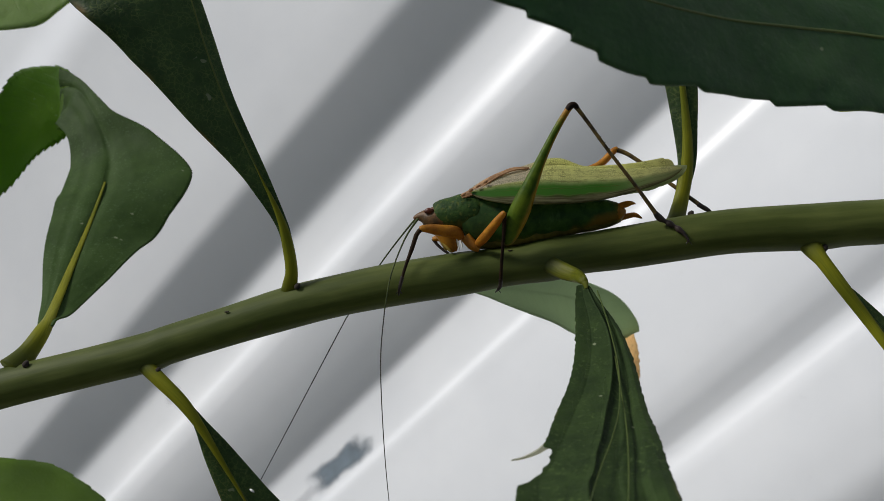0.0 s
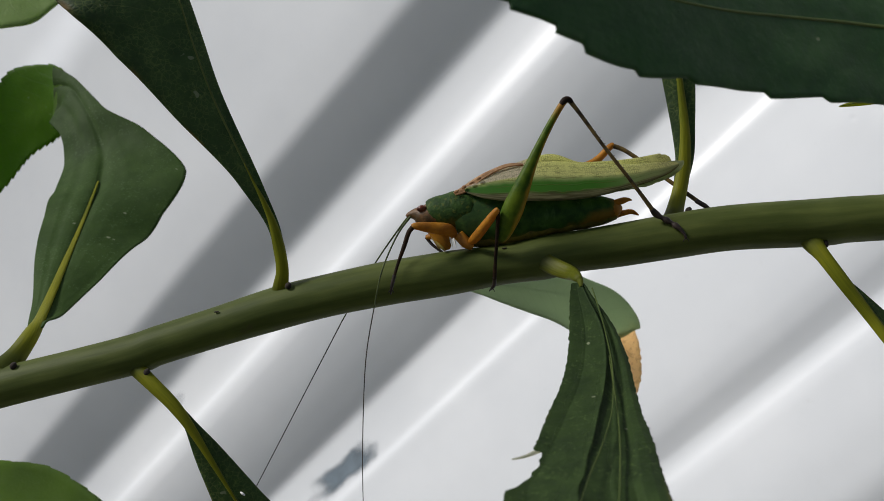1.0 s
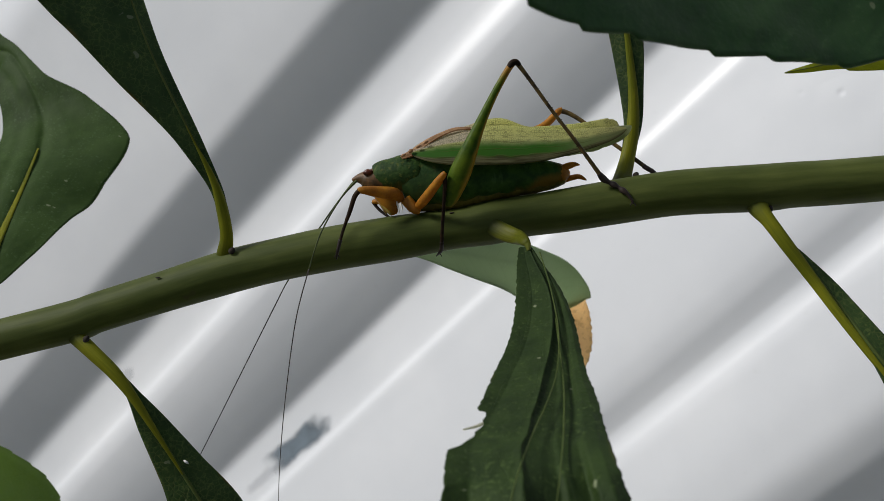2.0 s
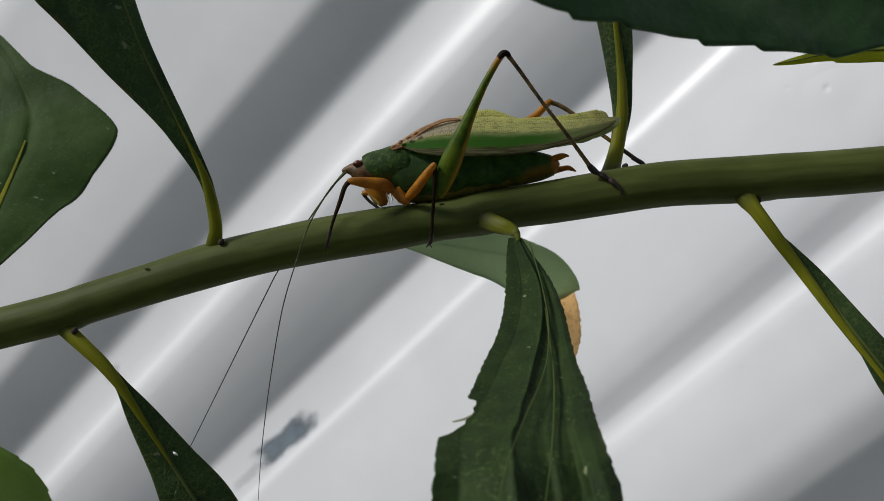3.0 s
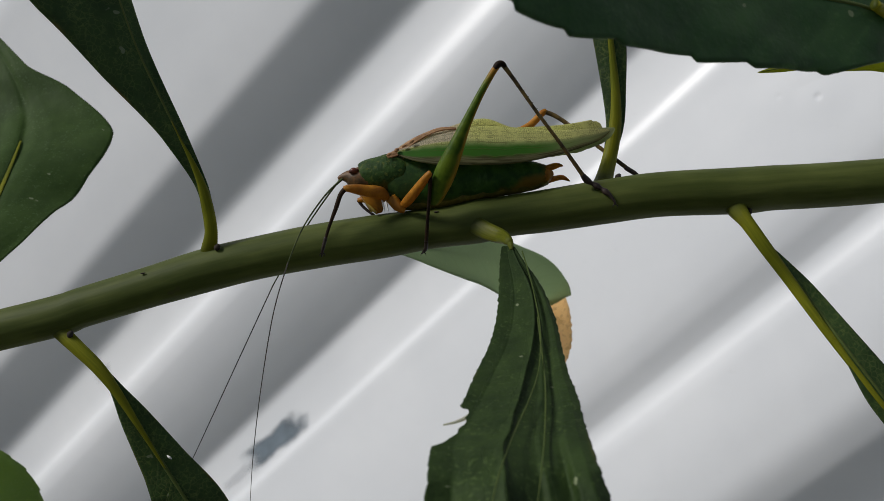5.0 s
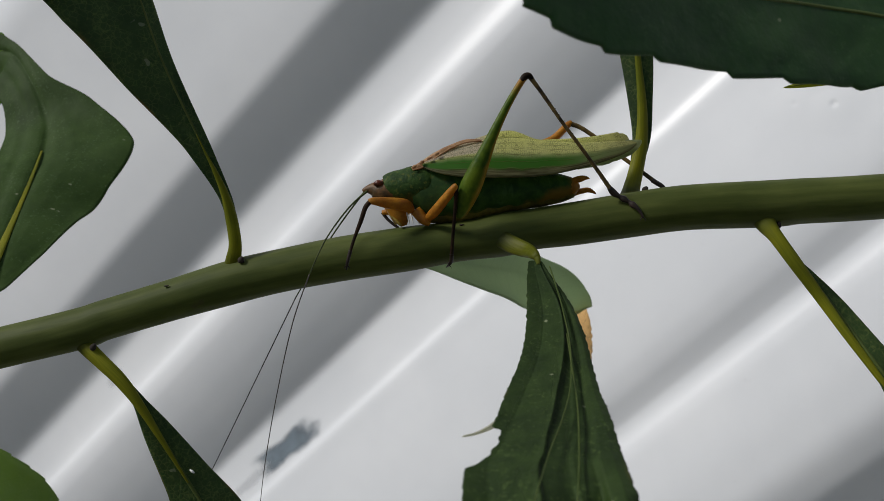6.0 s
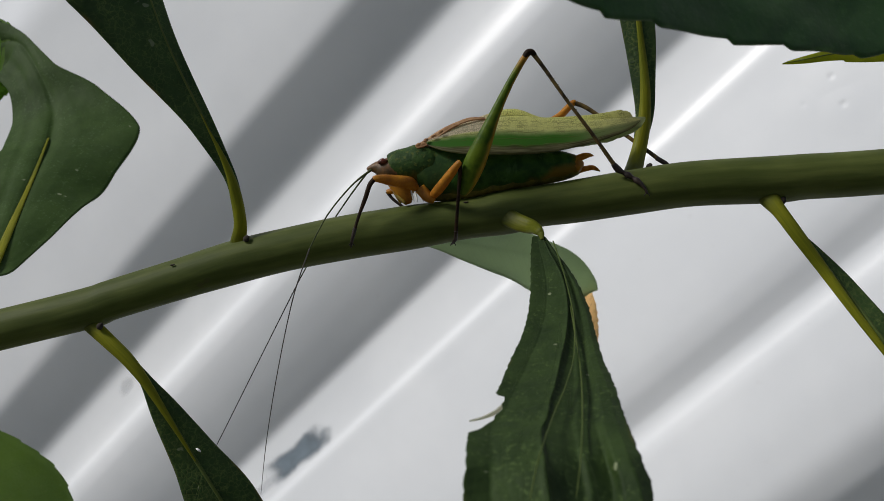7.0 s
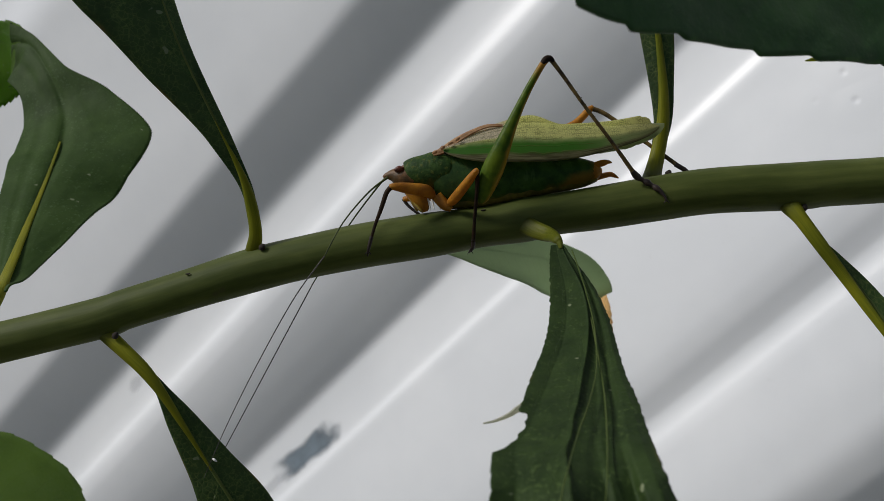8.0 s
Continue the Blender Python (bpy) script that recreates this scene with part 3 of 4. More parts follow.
def build_wall():
    bm = bmesh.new()
    vs = [-3000 + 250 * i for i in range(25)]
    sides = []
    for back_off in (0.0, -1.0):
        sides.append([[bm.verts.new(Q_WALL + (E_RIB * u + D_RIB * v + N_WALL * (h + back_off)) / 1000) for v in vs] for u, h in zip(US, HS)])
    for side in sides:
        for a, b in zip(side, side[1:]):
            for k in range(len(vs) - 1):
                bm.faces.new((a[k], a[k + 1], b[k + 1], b[k]))
    for co, no in (((0, 0, 0.0), (0, 0, -1)), ((0, 0, 2.2), (0, 0, 1)), (Q_WALL + H_WALL * 2.0, H_WALL), (Q_WALL - H_WALL * 2.0, -H_WALL)):
        bmesh.ops.bisect_plane(bm, geom=bm.verts[:] + bm.edges[:] + bm.faces[:], plane_co=co, plane_no=no, clear_outer=True)
    ob = part("wall_north", bm, M_WALL, None)
    tagged(ob, "white painted ribbed metal sheet wall with slanting ribs", "wall", kind="structure")
    return ob


def build_ground():
    bm = bmesh.new()
    rng = random.Random(4)
    ring = [0.0, 0.3, 0.7, 1.5, 4, 12, 60, 400, 3000]
    rows = []
    for r in ring[1:]:
        rows.append([bm.verts.new((r * math.cos(a * math.pi / 16), r * math.sin(a * math.pi / 16), rng.uniform(-0.01, 0.0) if r < 100 else -0.01)) for a in range(32)])
    mid = bm.verts.new((0, 0, -0.004))
    for k in range(32):
        bm.faces.new((mid, rows[0][k], rows[0][(k + 1) % 32]))
        for a, b in zip(rows, rows[1:]):
            bm.faces.new((a[k], b[k], b[(k + 1) % 32], a[(k + 1) % 32]))
    return tagged(part("ground", bm, M_SOIL, None), "dark brown soil in front of the wall", "ground", kind="structure")


build_wall()
build_ground()


def wall_patch(u, v, long, wide, material, label, seed, waist=0.0):
    """A thin tinted film with an uneven outline on the sheet, along a rib."""
    rng = random.Random(seed)
    bm = bmesh.new()
    uv = bm.loops.layers.uv.new("blade")
    count, rings = 40, 5
    reach = [1 + 0.10 * math.sin(2 * math.pi * k / count * 2 + seed) + 0.05 * math.sin(5 * 2 * math.pi * k / count + 2 * seed) + rng.uniform(-0.03, 0.03) for k in range(count)]
    if waist:
        turns = [2 * math.pi * k / count for k in range(count)]
        reach = [q * (1 - waist * math.sin(a) ** 6) / (math.cos(a) ** 4 + math.sin(a) ** 4) ** 0.25 for q, a in zip(reach, turns)]
    grid = []
    for j in range(rings + 1):
        grid.append([bm.verts.new(on_wall(u + wide * reach[k] * j / rings * math.sin(2 * math.pi * k / count), v + long * reach[k] * j / rings * math.cos(2 * math.pi * k / count), 0.12)) for k in range(count)])
    for j in range(rings):
        for k in range(count):
            m = (k + 1) % count
            if j:
                f = bm.faces.new((grid[j][k], grid[j][m], grid[j + 1][m], grid[j + 1][k]))
                marks = (j, j, j + 1, j + 1)
            else:
                f = bm.faces.new((grid[0][0], grid[1][m], grid[1][k]))
                marks = (0, 1, 1)
            for c, mark in zip(f.loops, marks):
                c[uv].uv = (mark / rings, 0)
    bmesh.ops.delete(bm, geom=[x for x in bm.verts if not x.link_faces], context="VERTS")
    return tagged(part("stain", bm, material, None), label, "stain", kind="structure")


def dent(u, v, r, depth):
    """A shallow dish pressed into the sheet."""
    bm = bmesh.new()
    count = 28
    shape = [(q / 6, 0.03 + depth * (0.5 - 0.5 * math.cos(math.pi * q / 6))) for q in range(7)] + [(1.4, 0.03 + depth * 0.97), (2.2, 0.03 + depth * 0.84), (3.4, 0.03 + depth * 0.5), (4.6, 0.02 + depth * 0.18), (6.0, 0.01)]
    middle = bm.verts.new(on_wall(u, v, shape[0][1]))
    rings = [[bm.verts.new(on_wall(u + r * q * math.sin(2 * math.pi * k / count), v + r * q * math.cos(2 * math.pi * k / count), h)) for k in range(count)] for q, h in shape[1:]]
    for k in range(count):
        m = (k + 1) % count
        bm.faces.new((middle, rings[0][k], rings[0][m]))
        for a, b in zip(rings, rings[1:]):
            bm.faces.new((a[k], b[k], b[m], a[m]))
    return tagged(part("dent", bm, M_WALL, None), "small shallow dent in the white sheet wall", "dent", kind="structure")


# grey patches: thin darker films laid on the sheet
wall_patch(34.9, 107.2, 22, 8.0, M_PATCH, "blue-grey patch on the white sheet wall", 3, 0.3)
wall_patch(35.4, 134, 16, 3.6, M_FAINT, "faint grey streak on the white sheet wall", 9)
wall_patch(-46, 161, 8, 4, M_FAINT, "faint grey patch on the white sheet wall", 5)
dent(68, -160, 1.9, 0.15)
dent(78, -156.5, 1.9, 0.16)
dent(69, -147.5, 1.6, 0.07)

# ---- the plant ----
plant = tagged(base_at("plant", (-195, 12, -600)), "bent green stem with drooping toothed leaves, rooted in soil", "plant")
STEM = [
    ((-195, 12, -606), 4.2, 4.2), ((-193, 12, -420), 3.6, 3.6), ((-182, 11, -220), 3.2, 3.2), ((-155, 9, -98), 2.7, 2.7), ((-112, 6, -44), 2.35, 2.35), ((-76, 3, -25.5), 2.15, 2.15), ((-64, 2.5, -20.6), 2.14, 2.14), ((-55, 2.1, -17.3), 2.13, 2.13),
    ((-47.03, 1.80, -14.76), 2.12, 2.12), ((-37.95, 1.60, -12.51), 2.08, 2.08), ((-31.22, 1.50, -10.82), 2.12, 2.12), ((-28.92, 1.40, -9.98), 2.05, 2.05), ((-22.90, 1.20, -8.11), 2.08, 2.08),
    ((-16.01, 1.00, -6.01), 2.24, 2.24), ((-10.92, 0.70, -4.75), 2.2, 2.2), ((-4.97, 0.40, -3.55), 2.27, 2.27), ((0.94, 0.20, -2.60), 2.28, 2.28), ((6.83, 0.00, -1.65), 2.08, 2.08), ((11.22, -0.30, -0.94), 2.25, 2.25), ((14.42, -0.50, -0.35), 2.1, 2.1),
    ((18.47, -0.80, 0.23), 2.2, 2.2), ((24.21, -1.20, 1.16), 2.27, 2.27), ((29.91, -1.60, 1.97), 2.3, 2.3), ((38.16, -2.00, 2.42), 2.4, 2.4), ((41.24, -2.20, 2.71), 2.32, 2.32), ((45.07, -2.40, 2.93), 2.3, 2.3), ((50, -2.65, 3.3), 2.3, 2.3), ((58, -3.0, 4.0), 2.25, 2.25),
    ((72, -3.5, 5.2), 2.2, 2.2), ((110, -5, 8), 1.9, 1.9), ((150, -6, 14), 1.3, 1.3), ((185, -7, 24), 0.5, 0.5)]
part("stem", sweep(STEM, steps=10, around=40, ridges=11, ridge=0.006), M_STEM, plant, "ribbed green stem")


def hang(ob, parent, joint):
    """Puts a piece under its parent with its origin at its joint; gives the joint in the parent's space."""
    ob.data.transform(Matrix.Translation(world_of(parent).translation - joint) if ob.parent else Matrix.Translation(-joint))
    ob.parent = parent
    place = world_of(parent).inverted() @ joint
    ob.location = place
    return place


LEAVES = []   # the leaves that stir in the breeze, with their joints on the stem


def add_leaf(rows, material, label, stalk=None, rib=(0.34, 0.08), rib_rows=None, rib_side=-1, rib_skin=None, stalk_skin=None, stirs=True, flare=True, **shape):
    """A leaf of the plant: blade, stalk and midrib; it turns about the foot of its stalk."""
    leaf = part("leaf", blade(rows, **shape), material, plant, label)
    if stirs:
        LEAVES.append((leaf, hang(leaf, plant, mm((stalk or rows)[0][0]))))
    if stalk:
        (p0, a0, b0), (p1, a1, b1), *rest = stalk
        if flare:
            stalk = [(p0, a0 * 1.5, b0 * 1.3), (p1, a1 * 1.15, b1 * 1.1), *rest]
        part("stalk", sweep(stalk, steps=8, around=14, ridges=2, ridge=0.10), stalk_skin or M_STALK, leaf, "yellow-green leaf stalk")
    line = rib_rows or rows
    n = len(line)
    ribs = [((r[0][0], r[0][1] + rib_side * 0.10, r[0][2]), rib[0] + (rib[1] - rib[0]) * i / (n - 1), (rib[0] + (rib[1] - rib[0]) * i / (n - 1)) * 0.8) for i, r in enumerate(line)]
    part("midrib", sweep(ribs, steps=12, around=8), rib_skin or M_RIB, leaf)
    return leaf


def bud(p, r):
    bm = sweep([((p[0] - r * 0.3, p[1], p[2] - r * 0.9), r * 0.5, r * 0.5), ((p[0] - r * 0.1, p[1], p[2]), r, r), ((p[0] + r * 0.5, p[1], p[2] + r), r * 0.35, r * 0.35)], steps=5, around=10)
    part("bud", bm, M_BUD, plant, "dark dry axil bud")


add_leaf([((-15.89, -0.80, 0.23), .5, .5, 0), ((-16.50, -1.00, 2.86), .75, .5, 0), ((-18.57, -1.50, 7.48), 1.55, .75, -15), ((-22.17, -2.00, 15.24), 4.4, 1.0, -26), ((-24.36, -2.00, 21.30), 7.5, 1.2, -30), ((-26.09, -2.00, 26.78), 10.6, 1.0, -30),
          ((-29.39, -1.00, 33.47), 11.5, 4.5, -28), ((-32.67, 1.00, 41.89), 9, 6, -15), ((-35.75, 3.00, 50.01), 5, 4, 4), ((-37.63, 4.00, 56.02), .1, .1, 0)],
         M_LEAF, "long dark green leaf, folded along its midrib", [((-16.34, 1.20, -5.72), .85, .8), ((-15.91, 0.00, -3.77), .66, .65), ((-15.63, -0.60, -1.99), .6, .58), ((-15.95, -0.95, 0.53), .56, .5), ((-16.5, -1.35, 2.86), .38, .34), ((-17.4, -1.7, 5.1), .22, .2), ((-18.3, -1.8, 6.9), .1, .1), ((-19.2, -1.9, 8.8), .03, .03)], cup=0.12, wave=0.25, rib=(0.16, 0.05), seed=1)
bud((-14.98, -0.70, -3.74), .33)

broad = add_leaf([((-43.69, 5.00, -8.54), 1.0, 1.0, -5), ((-44.59, 9.92, -6.55), 1.6, 2.4, -10), ((-45.47, 19.84, 0.85), 4.3, 7.0, -10), ((-45.98, 26.04, 5.51), 5.4, 9.5, -8), ((-46.63, 31.62, 9.48), 6.1, 12.0, -4), ((-47.97, 37.20, 14.75), 6.4, 6.7, 3), ((-50.66, 39.68, 19.9), 5.6, 2.1, 5), ((-54.2, 43.0, 24.1), 6.4, 1.2, 0), ((-57.0, 45.0, 25.2), 6.7, 1.9, 0), ((-58.6, 46.1, 25.2), 6.7, 2.8, 0)],
         M_LEAF_MID, "broad dark green leaf curled over at its tip", [((-45.53, 1.40, -12.61), .95, .95), ((-44.55, 3.00, -10.93), .85, .8), ((-43.69, 5.00, -8.54), .8, .6), ((-44.48, 10.35, -5.92), .55, .3), ((-45.42, 20.14, 0.85), .34, .14), ((-45.93, 26.46, 5.50), .22, .08), ((-46.63, 32.1, 9.48), .12, .05)], cup=0.1, wave=0.35, half=30, folds=[(-1, -1, 0.02), (-0.34, -0.34, 0.0), (-0.14, -0.14, 0.018), (-0.04, -0.04, 0.05), (0.03, 0.03, 0.055), (0.12, 0.12, 0.018), (0.26, 0.26, 0.0), (0.36, 0.36, 0.0), (0.46, 0.46, 0.016), (0.54, 0.54, 0.016), (0.66, 0.66, 0.0), (1, 1, 0.03)], rib=(.2, .02), rib_rows=[((-44.59, 10.6, -6.3),), ((-45.47, 20.4, 0.85),), ((-45.98, 26.6, 5.51),), ((-46.4, 30.4, 8.2),)], seed=2)
# same side of the same leaf, its backlight painted in
part("curled_tip", blade([((-56.6, 45.1, 25.0), 6.6, 1.6, 0), ((-59.6, 47.2, 25.1), 6.7, 3.6, 0), ((-63.8, 50.0, 22.6), 6.4, 6.2, 0), ((-68.5, 52.0, 18.5), 5.2, 5.0, 0), ((-74.0, 54.0, 12.0), 4.2, 4.2, 0), ((-82.0, 54.6, 5.0), .1, .1, 0)],
                        wave=0.25, teeth=1.5, tooth=0.35, steps=40, seed=13), M_LEAF_BACKLIT, broad, "curled leaf tip, coloured bright green as if lit from behind")
bud((-43.65, 0.40, -11.95), .36)

add_leaf([((-27.29, -1.00, -14.70), .15, .15, 0), ((-26.36, -1.00, -15.98), .32, .36, 4), ((-25.19, -1.00, -17.73), .62, .62, 6), ((-23.31, -0.60, -20.96), 1.36, 1.5, 8), ((-20.74, 0.00, -25.69), 2.35, 2.3, 10), ((-17.41, 0.50, -31.44), 3.4, 3.6, 10), ((-13.46, 2.00, -38.83), 3.2, 3.4, 5), ((-10.56, 3.00, -44.67), 2.2, 2.2, 0), ((-8.83, 4.00, -48.79), .1, .1, 0)],
         M_LEAF, "narrow dark green leaf hanging below the stem", [((-32.02, 1.40, -11.23), .95, .9), ((-30.70, 0.20, -12.40), .7, .66), ((-28.99, -0.60, -13.76), .72, .6), ((-26.80, -1.10, -15.75), .64, .5), ((-24.92, -1.15, -18.28), .46, .32), ((-22.46, -0.70, -22.58), .24, .17), ((-20.46, -0.20, -26.22), .08, .08)], cup=0.15, wave=0.2, seed=3)
bud((-29.55, -0.40, -12.55), .34)
part("white_speck", sweep([((-19.94, -0.75, -24.73), .05, .05), ((-19.69, -0.80, -24.89), .13, .1), ((-19.47, -0.75, -25.08), .05, .05)], steps=4, around=8), M_WHITE, plant)
for p in ((-22.39, -0.50, -6.39), (7.02, -1.45, -0.00), (-2.45, -0.90, -1.52)):
    part("scar", sweep([((p[0] - .26, p[1], p[2]), .02, .02), ((p[0] - .18, p[1], p[2]), .06, .09), (p, .09, .1), ((p[0] + .18, p[1], p[2] + .05), .05, .09), ((p[0] + .26, p[1], p[2] + .06), .02, .02)], steps=4, around=10), M_BUD, plant)

wilted = add_leaf([((13.58, -7.68, -3.34), .53, .53, 4), ((13.71, -9.97, -4.81), 1.2, 1.2, 4), ((14.03, -13.78, -7.09), 2.07, 2.07, 4), ((13.86, -17.60, -9.14), 2.56, 2.56, 4), ((13.29, -21.41, -10.97), 3.0, 3.0, 4), ((12.50, -25.23, -12.56), 3.64, 3.64, 4), ((11.89, -29.04, -13.92), 4.3, 4.3, 4),
          ((11.09, -32.86, -15.06), 4.82, 4.82, 4), ((10.42, -35.07, -15.61), 5.36, 5.36, 4), ((10.18, -38.46, -16.83), 5.57, 5.57, 4), ((10.19, -40.32, -18.40), 5.86, 5.86, 4), ((10.06, -42.42, -20.01), 5.05, 5.05, 4), ((10.05, -44.22, -21.25), 3.08, 3.08, 4), ((9.95, -45.42, -22.00), .06, .06, 4)],
         M_LEAF_HUNG, "wilted dark green leaf hanging in pleats, bitten at its edge", [((9.3, 0.40, -0.05), .7, .6), ((10.45, -1.60, -0.98), .85, .5), ((11.96, -3.30, -1.94), .82, .42), ((13.23, -4.80, -2.47), 0.68, 0.42), ((13.57, -7.07, -2.79), 0.48, 0.36), ((13.81, -7.62, -3.16), 0.30, 0.28), ((13.80, -8.41, -3.67), 0.12, 0.12)],
         rib_rows=[((14.80, -8.57, -3.80),), ((14.97, -11.82, -5.70),), ((15.00, -15.0, -7.46),), ((14.74, -19.8, -9.80),), ((13.78, -25.4, -12.10),), ((12.31, -30.2, -13.70),), ((10.87, -34.2, -14.80),), ((9.43, -38.9, -15.80),), ((8.81, -40.5, -16.75),), ((8.17, -42.4, -18.1),)], rib=(0.07, 0.05),
         flare=False, stalk_skin=M_STALK_SHADED, wave=0.2, plumb=True, half=44, steps=16, teeth=1.5, tooth=.07, rag=.10, seed=4, bite=(-15.62, -14.14, 3.75),
         folds=[(-1, -1, -0.04), (-0.3, -0.76, 0.06), (-0.26, -0.71, 0.09), (-0.20, -0.64, 0.05), (0.36, -0.20, -0.16), (0.46, -0.13, -0.24), (0.52, -0.09, -0.06), (0.56, 0.10, 0.10), (0.60, 0.30, 0.20), (0.63, 0.36, 0.12), (0.71, 0.63, 0.24), (0.76, 0.68, -0.04), (0.84, 0.84, -0.10), (1, 1, 0.06)])
part("side_vein", sweep([((14.85, -17.65, -9.10), .05, .05), ((14.60, -20.75, -10.52), .06, .06), ((14.00, -26.90, -13.0), .06, .06), ((12.99, -33.10, -14.9), .06, .06), ((11.82, -38.80, -16.7), .05, .05), ((11.14, -41.0, -18.5), .03, .03)], steps=10, around=8), M_RIB, wilted)

add_leaf([((38.4, -4.00, -1.4), .2, .25, 0), ((39.6, -4.50, -3.2), .42, .3, 3), ((41.17, -5.00, -5.15), .8, .35, 5), ((43.99, -5.20, -8.60), 1.45, .35, 8), ((46.75, -7.44, -13.19), 1.95, .6, 8), ((50.42, -8.68, -18.38), 2.3, 1.5, 6), ((54.24, -9.30, -23.54), 1.6, 1.4, 0), ((56.90, -9.30, -27.01), .1, .1, 0)],
         M_LEAF, "narrow dark green leaf on a yellow-green stalk", [((36.94, -2.00, 1.85), 1.05, .95), ((37.47, -3.30, 0.17), .8, .72), ((38.19, -4.20, -1.18), .66, .6), ((39.70, -4.90, -3.53), .62, .52), ((42.23, -5.25, -7.03), .52, .4), ((45.09, -6.82, -11.63), .40, .3), ((49.14, -8.56, -17.55), .26, .2), ((52.56, -9.42, -21.91), .15, .1)], cup=0.12, wave=0.2, seed=5)
bud((38.55, -3.5, 0.2), .38)

add_leaf([((25.80, 2.30, 6.57), .7, .6, 0), ((26.36, 2.60, 9.31), 1.0, .9, 0), ((26.35, 2.80, 12.36), 1.3, 1.1, 6), ((25.92, 3.00, 17.24), 1.7, 1.6, 10), ((25.13, 3.00, 23.31), 2.1, 2.0, 10), ((24.52, 3.00, 30.59), 2.6, 2.6, 8), ((24.39, 4.00, 37.02), 1.7, 1.7, 0), ((24.27, 4.00, 41.31), .1, .1, 0)],
         M_LEAF, "slender upright dark green leaf with a pale midrib", [((24.3, -0.20, 2.0), .9, .9), ((24.95, 1.30, 3.82), .74, .7), ((25.57, 2.10, 5.66), .74, .66), ((26.19, 2.40, 8.69), .64, .5), ((26.30, 2.55, 12.33), .48, .34), ((25.89, 2.80, 17.22), .32, .22), ((25.16, 2.85, 23.28), .16, .12)], cup=0.2, wave=0.2, seed=6)
bud((25.88, -0.60, 3.75), .35)

add_leaf([((47.66, -18.60, 14.07), 0.50, 0.50, 0), ((41.53, -21.74, 16.28), 4.91, 3.00, -22), ((33.52, -23.57, 17.10), 6.96, 5.60, -22), ((26.53, -26.47, 17.08), 6.85, 6.10, -22), ((20.71, -29.60, 16.93), 6.32, 6.30, -22), ((13.46, -34.30, 17.25), 6.03, 6.00, -22), ((7.63, -37.57, 18.68), 4.72, 5.40, -22), ((2.26, -39.66, 20.70), 4.25, 4.60, -22), ((-1.85, -40.37, 22.93), 3.02, 2.80, -22), ((-4.94, -41.42, 24.82), 0.10, 0.10, 0)],
         M_LEAF_BLUE, "broad dark green leaf with a toothed edge", [((59.70, -4.00, 4.07), .8, .8), ((54.17, -12.40, 8.97), .7, .7), ((47.66, -18.60, 14.07), .6, .6), ((40.95, -23.06, 16.45), .4, .4)], cup=0.06, wave=0.3, notches=(2.5, 13.55, 21.79, 27.21, 34.53, 38.25, 41.86, 43.77, 46.87, 49.37, 51.81, 53.94, 56), tooth=.55, half=18, steps=60, rib=(0.2, 0.06), seed=7)

small_leaf = add_leaf([(( 53.57, -7, 14.01), .5, .5, 0), ((51.32, -7, 14.86), 1.1, 1.0, -5), ((47.97, -7, 14.84), 1.1, .95, -5), ((45.6, -7, 14.62), .92, .75, -5), ((44.91, -7, 14.55), .7, .58, -5), ((43.24, -7, 14.27), .55, .45, 0), ((41.31, -7, 13.85), .36, .33, 0), ((39.15, -7, 13.43), .04, .04, 0)],
         M_LEAF_YOUNG, "small yellow-green leaf behind a broad one", [((59.0, -2.5, 5.0), .4, .4), ((58.2, -5, 10), .35, .35), ((53.57, -7, 14.01), .3, .3)], cup=0.2, rib=(0.12, 0.03), stirs=False, seed=8)

pale_leaf = add_leaf([((1.68, 1.80, -3.36), .4, .4, 0), ((5.2, 7.4, -3.9), 1.1, 1.4, 20), ((11.4, 17.5, -5.1), 2.4, 3.1, 25), ((17.0, 26.5, -6.3), 3.3, 4.4, 25), ((22.6, 34.0, -8.6), 3.3, 4.6, 20), ((26.0, 38.6, -11.2), 2.6, 3.4, 0), ((27.0, 41.2, -13.0), 2.3, 2.6, 0)],
         M_LEAF_BACK, "pale green leaf behind the stem, withered at its end", cup=0.1, wave=0.3, rib=(0.05, 0.02), rib_skin=M_LEAF_BACK, seed=9)
part("withered_tip", blade([((25.6, 40.2, -11.4), 2.2, 2.6, 0), ((27.6, 44.5, -15.2), 2.2, 2.8, 0), ((27.7, 46.5, -20.3), 2.5, 2.6, 0), ((26.0, 47.5, -25.0), 2.0, 2.1, 10), ((22.0, 46.9, -28.6), 1.0, 1.0, 20)],
                cup=0.2, wave=1.1, rag=.2, seed=10), M_BROWN, pale_leaf, "orange-brown withered leaf end")
part("dry_point", blade([((23.2, 46.8, -28.2), .94, .94, 20), ((20.3, 45.5, -28.3), .75, .75, 25), ((16.18, 44.0, -29.35), .55, .55, 25), ((14.49, 44.0, -30.42), .42, .42, 30), ((12.38, 44.0, -31.29), .22, .22, 30), ((10.44, 44.0, -31.68), .05, .05, 30)], cup=0.2, wave=0.5, seed=14), M_DRY, pale_leaf, "pale dry curled point of the leaf")

